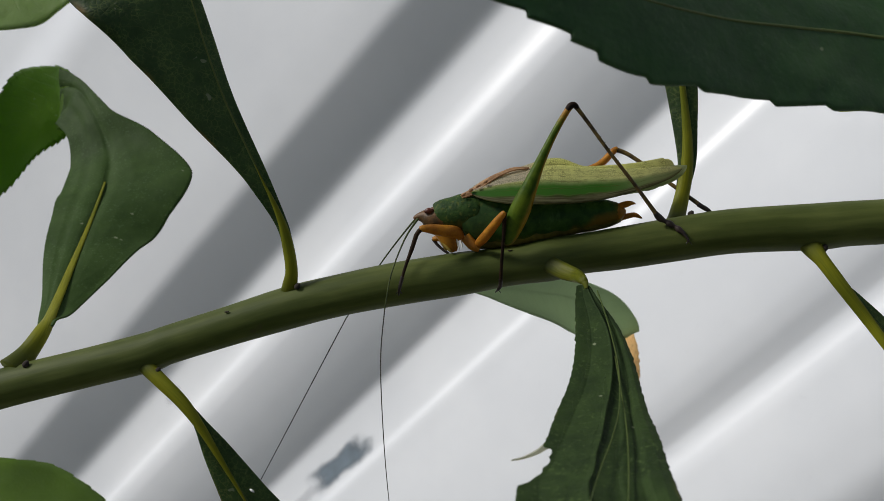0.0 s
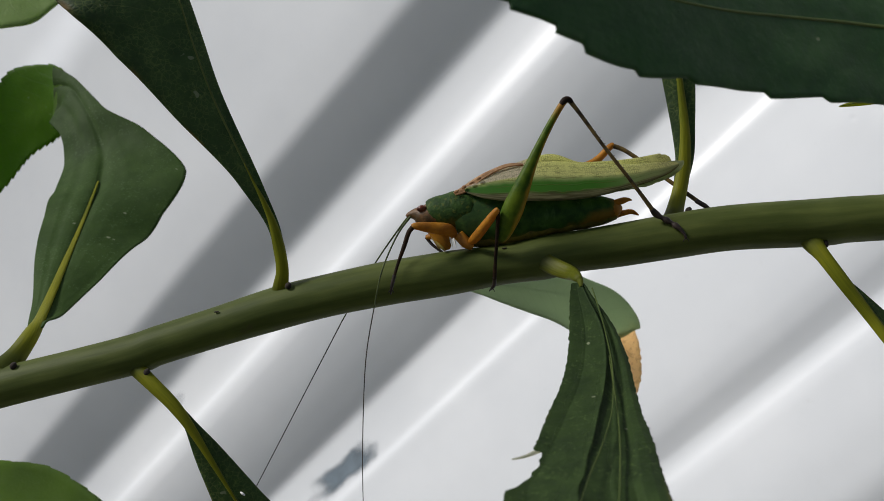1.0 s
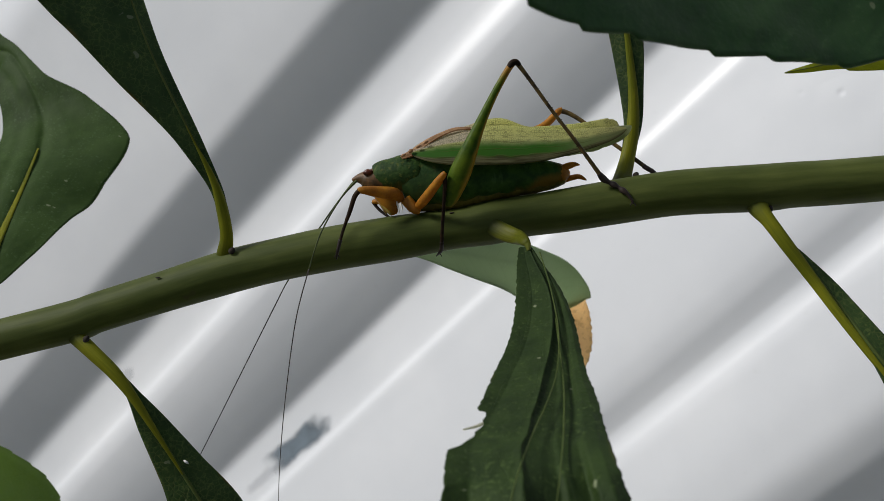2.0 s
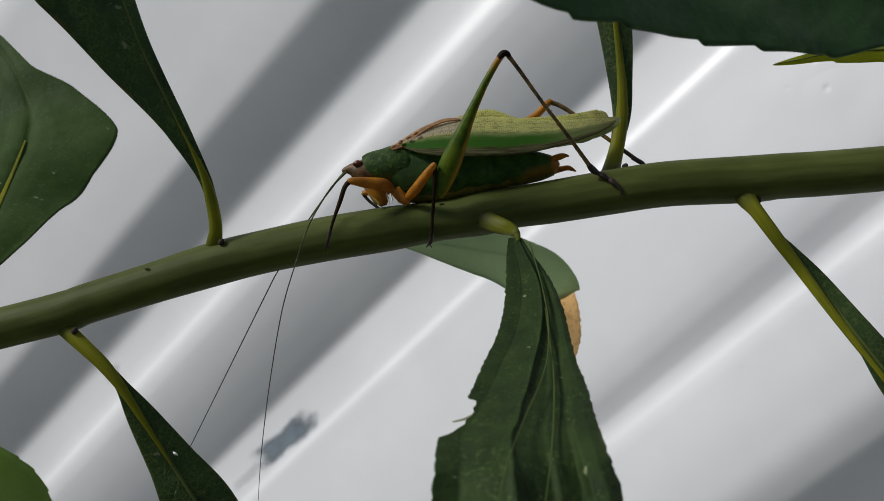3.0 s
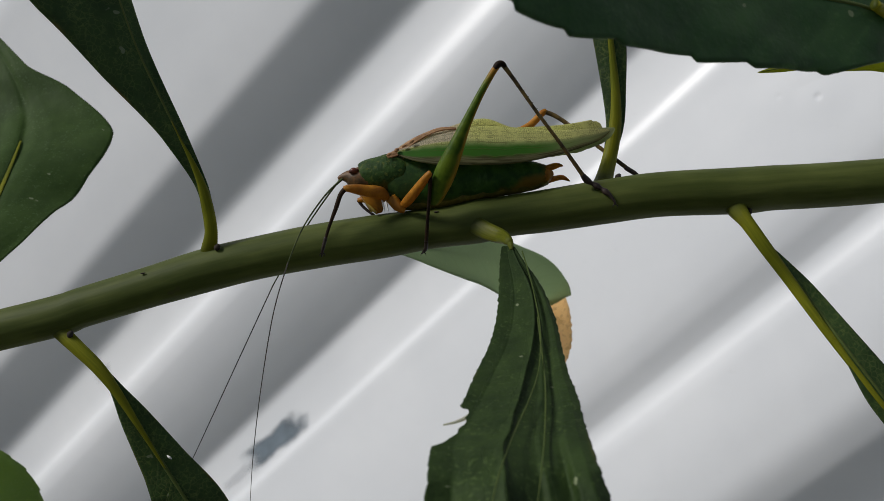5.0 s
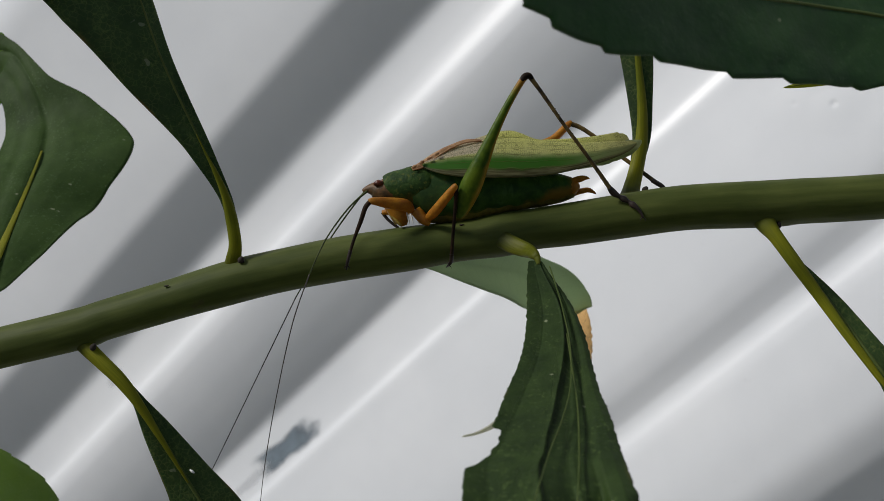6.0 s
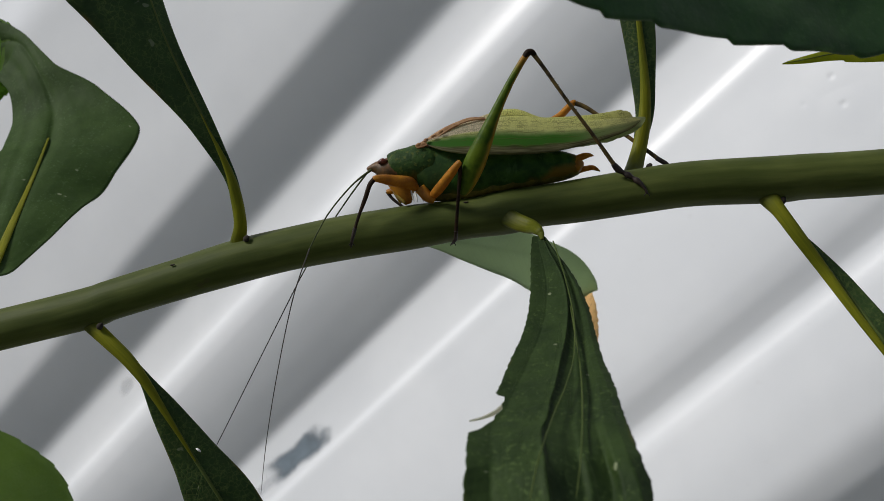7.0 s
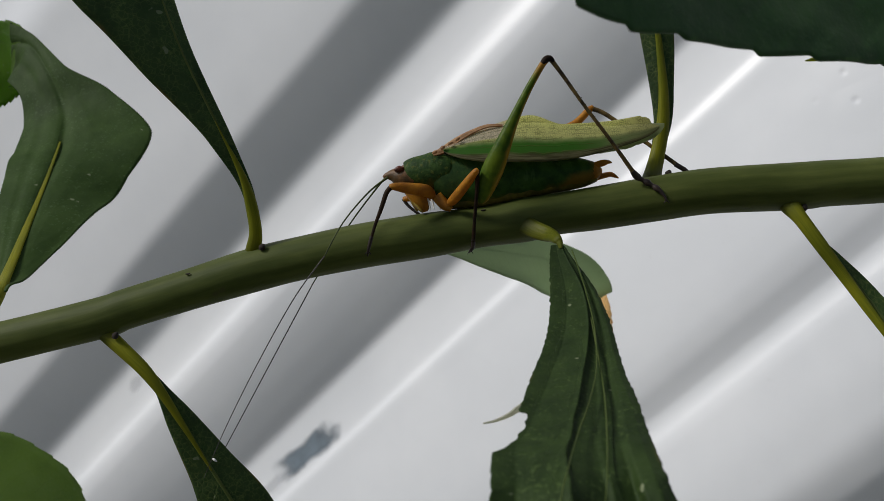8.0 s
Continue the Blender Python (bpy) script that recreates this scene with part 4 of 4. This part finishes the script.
add_leaf([((-66.48, 14.88, -25.55), .6, .6, 0), ((-66.49, 22.32, -29.74), 4.8, 4.5, 25), ((-62.44, 27.28, -34.56), 7.6, 7.0, 35), ((-57.70, 31.00, -38.68), 9.8, 8.5, 35), ((-53.68, 33.48, -42.17), 9.4, 8.2, 35), ((-49.01, 34.72, -46.07), 6.4, 5.5, 25), ((-44.24, 34.72, -49.09), .1, .1, 0)],
         M_LEAF_LOW, "bright green broad leaf low beside the stem", [((-62.76, 2.50, -19.69), .8, .8), ((-64.33, 8.68, -21.85), .7, .7), ((-65.32, 14.88, -24.80), .6, .6)], cup=0.1, wave=0.45, teeth=2.6, tooth=0.18, seed=11)

add_leaf([((-90.89, 45.18, 22.51), 0.59, 0.59, 0), ((-86.58, 49.61, 33.83), 5.95, 7.14, 25), ((-79.13, 54.03, 41.67), 9.52, 11.9, 40), ((-69.77, 55.51, 44.83), 10.12, 13.09, 40), ((-62.07, 56.99, 46.65), 7.62, 9.76, 40), ((-51.85, 56.99, 48.5), 0.12, 0.12, 0)],
         M_LEAF_LOW, "pale green leaf tip above the stem", [((-72.72, 2.50, -23.68), .9, .9), ((-80.0, 14.0, -11.0), .8, .8), ((-91.09, 34.66, 7.56), .75, .75), ((-93.12, 45.18, 22.78), .6, .6)], cup=0.1, wave=0.2, seed=12)

# ---- the katydid ----
katydid = tagged(base_at("katydid", (6.83, 0.00, 0.24)), "green katydid with orange legs clinging to the stem", "katydid")


def limb(name, pieces, parent=None, label=""):
    """A leg: the first piece is the part, the others sit under it."""
    first = None
    for piece, rows, material in pieces:
        ob = part(name if first is None else piece, sweep(rows, steps=8, around=12), material, katydid if first is None else first, label if first is None else "")
        first = first or ob
    return first


abdomen = part("abdomen", sweep([((3.30, 0.00, 2.83), 1.6, 1.2), ((4.60, 0.00, 2.77), 2.3, 1.7), ((6.83, 0.00, 2.95), 2.5, 1.95), ((9.78, 0.00, 3.30), 2.2, 1.9), ((12.73, 0.00, 3.59), 1.95, 1.75), ((15.38, 0.00, 3.83), 1.68, 1.5), ((17.44, 0.00, 3.95), 1.32, 1.2), ((18.44, 0.00, 3.95), .98, .9), ((18.85, 0.00, 3.95), .3, .3)],
                          steps=18, around=28, rings=2.1, ring=0.05), M_GREEN, katydid, "ringed green abdomen")
part("belly", sweep([((3.89, 0.00, 0.94), .8, .9), ((6.83, 0.00, 1.18), .85, 1.2), ((9.78, 0.00, 1.77), .85, 1.3), ((12.73, 0.00, 2.36), .85, 1.2), ((16.26, 0.00, 3.00), .85, .95), ((18.44, 0.00, 3.65), .75, .75)], steps=8, around=16, rings=2.1, ring=.04), M_BELLY, abdomen, "dull yellow underside")
part("tail_plate", sweep([((17.77, -0.10, 3.94), 1.0, .95), ((18.36, -0.10, 4.00), .95, .9), ((18.95, -0.10, 4.12), .5, .5), ((19.19, -0.10, 4.18), .1, .1)], steps=6, around=14), M_ORANGE, abdomen, "orange end of the abdomen")
part("thorax", sweep([((2.0, 0.00, 3.2), 1.8, 1.5), ((3.2, 0.00, 3.35), 2.62, 1.74), ((4.83, 0.00, 3.22), 2.9, 1.78), ((6.36, 0.00, 3.2), 2.72, 1.8), ((7.19, 0.00, 3.06), 1.9, 1.6)], steps=8, around=24), M_THORAX, katydid, "dark green side of the thorax")
part("pronotum", sweep([((-0.75, 0.00, 3.62), 1.1, 1.0), ((-0.5, 0.00, 3.66), 1.42, 1.22), ((0.3, 0.00, 3.74), 1.68, 1.45), ((1.2, 0.00, 3.80), 1.84, 1.66), ((2.2, 0.00, 3.92), 2.02, 1.80), ((2.9, 0.00, 4.02), 2.0, 1.82), ((3.5, 0.00, 4.06), 1.9, 1.78), ((3.9, 0.00, 4.1), 1.7, 1.66), ((4.1, 0.00, 4.1), 1.4, 1.4)], steps=10, around=32), M_SHIELD, katydid, "teal green saddle-shaped shield with a yellow lower margin")
head = part("head", sweep([((1.06, 0.00, 3.65), 1.55, 1.3), ((0.24, 0.00, 3.48), 1.5, 1.3), ((-0.77, 0.00, 3.36), 1.32, 1.15), ((-1.47, 0.00, 3.42), 1.02, .92), ((-2.00, 0.00, 3.53), .66, .6), ((-2.59, 0.00, 3.48), .34, .32), ((-2.95, 0.00, 3.30), .16, .16)], steps=8, around=20), M_FACE, katydid, "tan brown head")
for y in (-0.85, 0.85):
    part("eye", sweep([((-1.80, y, 3.92), .1, .1), ((-1.64, y, 4.02), .26, .24), ((-1.38, y, 4.10), .34, .3), ((-1.08, y, 4.18), .27, .24), ((-0.94, y, 4.32), .1, .1)], steps=6, around=14), M_EYE, head, "dark reddish brown eye")
for y, end in ((-0.5, (0.93, -0.90, -0.12)), (0.5, (0.48, 0.80, -0.00))):
    part("palp", sweep([((-0.35, y, 2.12), .22, .22), ((-0.12, y, 1.12), .2, .2), (end, .12, .12)], steps=6, around=8), M_YELLOW, head)
part("jaw", sweep([((-0.12, -0.2, 2.47), 1.0, .95), ((0.47, -0.3, 1.6), 1.0, .85), ((0.98, -0.35, 0.6), .78, .6), ((1.25, -0.35, -0.15), .3, .25)], steps=6, around=12), M_ORANGE, head, "orange mouthparts")
for a, b, c in (((1.29, -0.60, 1.64), (1.64, -0.70, 0.70), (1.81, -0.80, -0.00)), ((1.75, -0.70, 1.64), (1.99, -0.80, 0.82), (2.16, -0.90, 0.06)), ((2.22, -0.70, 1.52), (2.51, -0.90, 0.70), (2.80, -1.00, 0.06))):
    part("hair_tuft", sweep([(a, .11, .11), (b, .1, .1), (c, .03, .03)], steps=5, around=6), M_WHITE, katydid)
part("hip", sweep([((2.45, -1.00, 1.40), .6, .5), ((3.14, -1.30, 0.58), .55, .5), ((3.83, -1.40, 0.06), .25, .3)], steps=6, around=10), M_ORANGE, katydid, "orange hip joint")

for y in (-1.0, 1.0):
    s = -1 if y < 0 else 1
    wing = part("forewing", blade([((3.06, 0.00, 6.13), .3, .3, 0), ((5.07, 0.00, 6.72), .95, .7, 0), ((8.01, 0.00, 7.19), 1.45, 1.2, 0), ((11.84, 0.00, 7.66), 2.05, 1.6, 0), ((15.38, 0.00, 7.72), 1.1, 1.6, 0), ((19.79, 0.00, 8.01), 1.12, 1.45, 0), ((23.03, 0.00, 8.48), 1.2, 1.05, 0), ((23.92, 0.00, 8.78), .88, .7, 0), ((24.27, 0.00, 8.95), .5, .4, 0)] if s > 0 else
                                  [((3.02, -1.30, 6.05), .3, .3, 35), ((4.99, -1.50, 6.50), 1.0, 1.7, 32), ((7.87, -1.70, 6.95), 1.6, 2.5, 32), ((11.63, -1.80, 7.17), 2.1, 2.65, 30), ((15.40, -1.70, 7.18), 1.7, 2.3, 28), ((19.49, -1.50, 7.43), 1.25, 1.5, 24), ((23.05, -1.20, 8.09), .7, .85, 20), ((24.79, -1.00, 8.51), .1, .12, 10)],
                                  steps=12, half=8, thick=0.06, cup=0.12, wave=0.12, seed=20 + s), M_WING, katydid, "yellow-green net-veined wing")
part("hindwing", blade([((10.0, -0.7, 6.0), .5, .8, 20), ((14.5, -0.7, 6.3), .8, 1.0, 20), ((18.5, -0.7, 6.75), 1.0, 1.0, 15), ((21.5, -0.7, 7.25), 1.0, .95, 15), ((23.8, -0.7, 7.95), .85, .8, 10), ((25.0, -0.6, 8.55), .4, .45, 5), ((25.4, -0.6, 8.85), .05, .05, 0)], steps=10, half=8, thick=.05, wave=.5, cup=.1, rag=.12, seed=41), M_HINDWING, katydid, "thin pale green hind wing with brown folds")
part("wing_file", blade([((1.98, -1.20, 5.59), .2, .2, 40), ((3.15, -1.10, 6.29), .5, .5, 50), ((4.55, -1.00, 7.25), .45, .4, 50), ((6.07, -0.90, 8.0), .3, .28, 50), ((7.48, -0.80, 8.48), .24, .22, 45), ((9.01, -0.70, 8.54), .1, .1, 40)], steps=14, half=7, thick=.16, wave=1.3, cup=.3, seed=31), M_WING_BROWN, katydid, "crumpled reddish brown wing base")
for k in range(4):
    a = Vector((2.2, -1.60, 5.75)).lerp(Vector((4.6, -1.60, 7.15)), k / 3.2)
    part("wing_knob", sweep([((a.x - .22, a.y, a.z - .12), .06, .06), (tuple(a), .17 + .04 * math.sin(k * 2.2), .15), ((a.x + .24, a.y, a.z + .14), .05, .05)], steps=4, around=8), M_WING_BROWN, katydid)
part("cercus", sweep([((18.42, -0.40, 4.58), .35, .35), ((19.09, -0.60, 4.80), .34, .3), ((19.67, -0.60, 4.92), .22, .2), ((20.11, -0.50, 4.87), .05, .05)], steps=6, around=10), M_ORANGE, katydid, "orange cercus")
part("cercus", sweep([((18.54, 0.20, 3.42), .4, .35), ((19.38, 0.30, 3.60), .3, .3), ((20.23, 0.40, 3.73), .26, .2), ((21.00, 0.40, 3.37), .05, .05)], steps=6, around=10), M_ORANGE, katydid, "orange cercus")

near_hind = limb("hind_leg", [
    ("femur", [((6.51, -3.00, 0.80), .5, .4), ((6.94, -3.40, 1.71), .82, .55), ((7.69, -4.00, 3.73), 1.06, .62), ((8.60, -4.50, 5.96), .84, .54), ((9.70, -4.80, 8.63), .52, .40), ((11.02, -5.00, 11.41), .37, .32), ((12.24, -5.10, 13.58), .32, .29), ((12.80, -5.10, 14.31), .30, .29), ((13.13, -5.10, 14.42), .18, .18)], M_FEMUR),
    ("knee_joint", [((12.41, -5.10, 13.86), .29, .3), ((12.74, -5.10, 14.32), .35, .34), ((13.13, -5.10, 14.42), .30, .3), ((13.47, -5.10, 14.08), .2, .2)], M_TIBIA),
    ("shin", [((13.19, -5.10, 14.36), .26, .24), ((14.34, -4.90, 12.94), .20, .18), ((16.63, -4.60, 9.89), .18, .17), ((19.26, -4.10, 6.66), .19, .18), ((21.75, -3.30, 3.53), .24, .22)], M_SHIN),
    ("foot", [((21.50, -3.40, 3.81), .25, .25), ((22.0, -3.20, 3.30), .36, .28), ((22.6, -3.1, 2.95), .22, .22), ((23.0, -3.20, 2.72), .34, .28), ((23.5, -3.35, 2.42), .20, .2), ((23.85, -3.50, 2.15), .32, .26), ((24.3, -3.65, 1.75), .2, .18), ((24.66, -3.75, 1.25), .14, .13), ((24.8, -3.75, 0.85), .12, .1)], M_BLACK)],
    label="near green hind leg raised in a sharp bend")
for k in range(16):
    f = 0.12 + 0.86 * k / 16
    a = Vector((13.19, -5.10, 14.36)).lerp(Vector((21.82, -3.00, 3.54)), f)
    for side in (1, -1):
        tip = a + Vector((0.17 * side + .09, -0.1 * side, 0.15 * side - .09))
        part("spine", sweep([(tuple(a), .08, .08), (tuple(tip), .015, .015)], steps=1, around=5), M_BLACK, near_hind)
limb("hind_leg", [
    ("femur", [((10.60, 2.20, 6.87), .5, .5), ((14.35, 3.20, 8.03), .6, .6), ((17.01, 3.80, 9.24), .42, .4), ((18.63, 4.00, 10.79), .36, .34), ((19.12, 4.00, 11.03), .25, .25)], M_ORANGE),
    ("shin", [((18.88, 4.00, 10.97), .28, .26), ((20.55, 3.80, 10.22), .24, .22), ((24.64, 3.00, 7.16), .22, .2), ((27.71, 2.00, 4.69), .24, .22)], M_SHIN),
    ("foot", [((27.29, 2.00, 4.93), .26, .26), ((28.04, 1.70, 4.43), .26, .24), ((28.56, 1.40, 4.06), .1, .1)], M_BLACK)], label="far orange hind leg behind the wing")
near_middle = limb("middle_leg", [
    ("femur", [((3.71, -1.50, 0.70), .4, .4), ((4.25, -2.40, 1.26), .5, .45), ((5.22, -3.60, 2.50), .46, .42), ((6.08, -4.40, 3.60), .34, .34), ((6.30, -4.50, 3.82), .15, .15)], M_ORANGE),
    ("shin", [((6.25, -4.40, 3.72), .24, .22), ((6.18, -3.80, 1.36), .17, .17), ((6.06, -3.00, -1.03), .17, .17), ((5.98, -2.30, -3.11), .2, .2)], M_TIBIA),
    ("foot", [((5.98, -2.40, -2.87), .2, .2), ((5.95, -1.90, -3.70), .2, .18), ((5.58, -1.30, -4.24), .06, .06)], M_BLACK)], label="near orange middle leg gripping the stem")
near_fore = limb("fore_leg", [
    ("femur", [((1.98, -1.20, 1.40), .4, .4), ((1.27, -1.80, 1.91), .62, .5), ((-0.23, -2.30, 2.07), .58, .45), ((-1.66, -2.80, 2.23), .4, .38), ((-2.29, -2.90, 2.17), .25, .25)], M_ORANGE),
    ("shin", [((-2.06, -2.90, 2.23), .26, .24), ((-2.57, -3.00, 1.60), .24, .2), ((-3.03, -2.95, 0.23), .22, .19), ((-3.66, -2.80, -1.49), .16, .16), ((-4.07, -2.75, -2.86), .15, .15)], M_TIBIA),
    ("foot", [((-4.01, -2.75, -2.63), .2, .2), ((-4.30, -2.65, -3.78), .17, .17), ((-4.43, -2.40, -4.60), .05, .05)], M_BLACK)], label="near orange fore leg stepping on the stem")
limb("fore_leg", [
    ("femur", [((1.84, 1.00, 1.43), .4, .4), ((0.36, 1.60, 1.44), .4, .36), ((-0.96, 2.00, 1.20), .25, .25)], M_ORANGE),
    ("shin", [((-0.96, 2.00, 1.26), .2, .2), ((-0.36, 1.90, 0.48), .16, .16), ((0.72, 1.60, -0.36), .15, .15)], M_BLACK)], label="far fore leg half hidden by the jaw")

def claws(leg, p):
    """Two small hooked claws at the end of a foot."""
    for x in (-1, 1):
        part("claw", sweep([(p, .06, .06), ((p[0] + .22 * x, p[1] - .05, p[2] - .16), .045, .045), ((p[0] + .26 * x, p[1], p[2] - .36), .012, .012)], steps=3, around=6), M_BLACK, leg)


claws(near_middle, (5.73, -1.70, -4.05))
claws(near_fore, (-4.36, -2.55, -4.13))
claws(near_hind, (24.8, -3.75, 0.9))

# feelers: two rigid pieces each, joined below the stem
far_feeler = part("antenna", sweep([((-2.42, 0.30, 3.55), .14, .14), ((-3.50, 0.70, 2.49), .10, .10), ((-6.76, 2.40, -1.69), .075, .075), ((-10.50, 4.20, -7.49), .065, .065)], steps=10, around=8), M_FEELER_ROOT, None, "long thread-like dark antenna")
far_tip = part("antenna_tip", sweep([((-10.50, 4.20, -7.49), .065, .065), ((-15.04, 4.60, -16.03), .055, .055), ((-19.74, 5.00, -24.88), .045, .045), ((-21.60, 5.00, -28.22), .02, .02)], steps=10, around=8), M_FEELER, None)
near_feeler = part("antenna", sweep([((-2.52, -0.40, 3.29), .14, .14), ((-3.83, -1.60, 1.16), .09, .09), ((-5.15, -2.90, -2.40), .075, .075), ((-5.81, -3.20, -6.04), .065, .065)], steps=10, around=8), M_FEELER_ROOT, None, "long thread-like dark antenna")
near_tip = part("antenna_tip", sweep([((-5.81, -3.20, -6.04), .065, .065), ((-6.21, -3.20, -11.17), .058, .058), ((-5.93, -3.20, -18.59), .05, .05), ((-5.37, -3.00, -25.37), .04, .04), ((-4.63, -3.00, -30.62), .02, .02)], steps=10, around=8), M_FEELER, None)


J_FAR, J_NEAR = hang(far_feeler, katydid, mm((-2.42, 0.30, 3.55))), hang(near_feeler, katydid, mm((-2.52, -0.40, 3.29)))
K_FAR, K_NEAR = hang(far_tip, far_feeler, mm((-10.50, 4.20, -7.49))), hang(near_tip, near_feeler, mm((-5.81, -3.20, -6.04)))


def swing(joint, turns):
    return [(t, Matrix.Translation(joint) @ pose(0, 0, 0, 0, a, 0)) for t, a in turns]


# slow stirring of the leaves with the twist of the stem about its middle: seconds, millimetres along and degrees about x, y and z
STIR = [(0, 0.00, 0, 0.00, 0.00, 0, 0), (0.5, 0.04, 0.13, -0.03, 0.73, -0.24, -0.13), (1, 0, 0.02, 0.03, 0.67, -0.20, -0.08), (1.5, 0.09, 0.01, -0.02, 0.39, -0.25, -0.16), (3, 0.04, 0.08, -0.02, 0.45, -0.35, -0.35), (3.5, 0.09, 0.18, -0.02, 0.24, -0.29, -0.35), (4, 0.06, 0.13, 0.01, 0.31, -0.31, -0.34), (5.5, -0.05, 0.01, 0.06, 0.76, -0.29, -0.36), (6, -0.02, 0.12, 0.00, 0.73, -0.28, -0.39), (6.5, -0.04, 0.19, 0.04, 1.27, -0.39, -0.22), (7, -0.06, 0.20, 0, 1.57, -0.41, -0.16), (7.5, -0.04, 0.11, 0.04, 1.19, -0.41, -0.15), (8, -0.09, 0.20, 0.04, 1.78, -0.46, -0.10)]


def stir(joint, x, y, z, rx, ry, rz):
    """The pose of a leaf, given by its joint in the plant's space, after a small turn about the stem's middle."""
    turn, middle = pose(0, 0, 0, rx, ry, rz), mm((0, 0, 0)) - plant.location
    return Matrix.Translation(middle + turn @ (joint - middle) + Vector((x, y, z)) / 1000) @ turn


def motions():
    for leaf, joint in LEAVES:
        walk(leaf, [(t, stir(joint, *way)) for t, *way in STIR])
    walk(small_leaf, [(t, pose(x / 1000, 0, z / 1000)) for t, x, z in ((0, -.6, .1), (2.8, -.5, -.3), (3.0, -.5, -.3), (3.4, -.7, .2), (4.2, -1.0, .3), (5.5, -1.4, .2), (6.8, -2.0, -.3), (7.2, -2.1, -.1), (7.5, -1.6, .2), (8, -2.0, .6))])
    walk(near_feeler, swing(J_NEAR, [(0, 0), (0.5, 0.5), (1, 1.5), (1.5, 7.3), (1.7, 7.8), (3, 9.1), (3.5, 9.8), (4, 10), (5.5, 13.2), (6.5, 15.4), (7, 17.2), (7.5, 16.7), (7.6, 16.9), (7.7, 17.2), (7.8, 16.6), (7.9, 15.6), (8, 18.2)]))
    walk(near_tip, swing(K_NEAR, [(0, 0), (0.5, 1.5), (1, 3.2), (1.5, 1.9), (3, 3.0), (3.5, 2.3), (4, 4.6), (5.5, -2.6), (6.5, 2.7), (7, -3.4), (7.5, -2.6), (7.6, -2.8), (7.7, 2), (7.8, 14), (7.9, 24), (8, 13)]))
    walk(far_feeler, swing(J_FAR, [(0, 0), (1, -2), (1.5, -0.8), (3, -0.6), (3.5, -1.1), (4, -2.6), (5.5, -2.5), (6.5, -2.1), (7.5, -1.5), (8, -0.3)]))
    walk(far_tip, swing(K_FAR, [(0, 0), (1, 1.8), (1.5, 0.3), (3, -0.6), (3.5, 0.3), (5.5, -1), (6.5, 0.6), (7.5, 0.4), (8, 0.5)]))


motions()
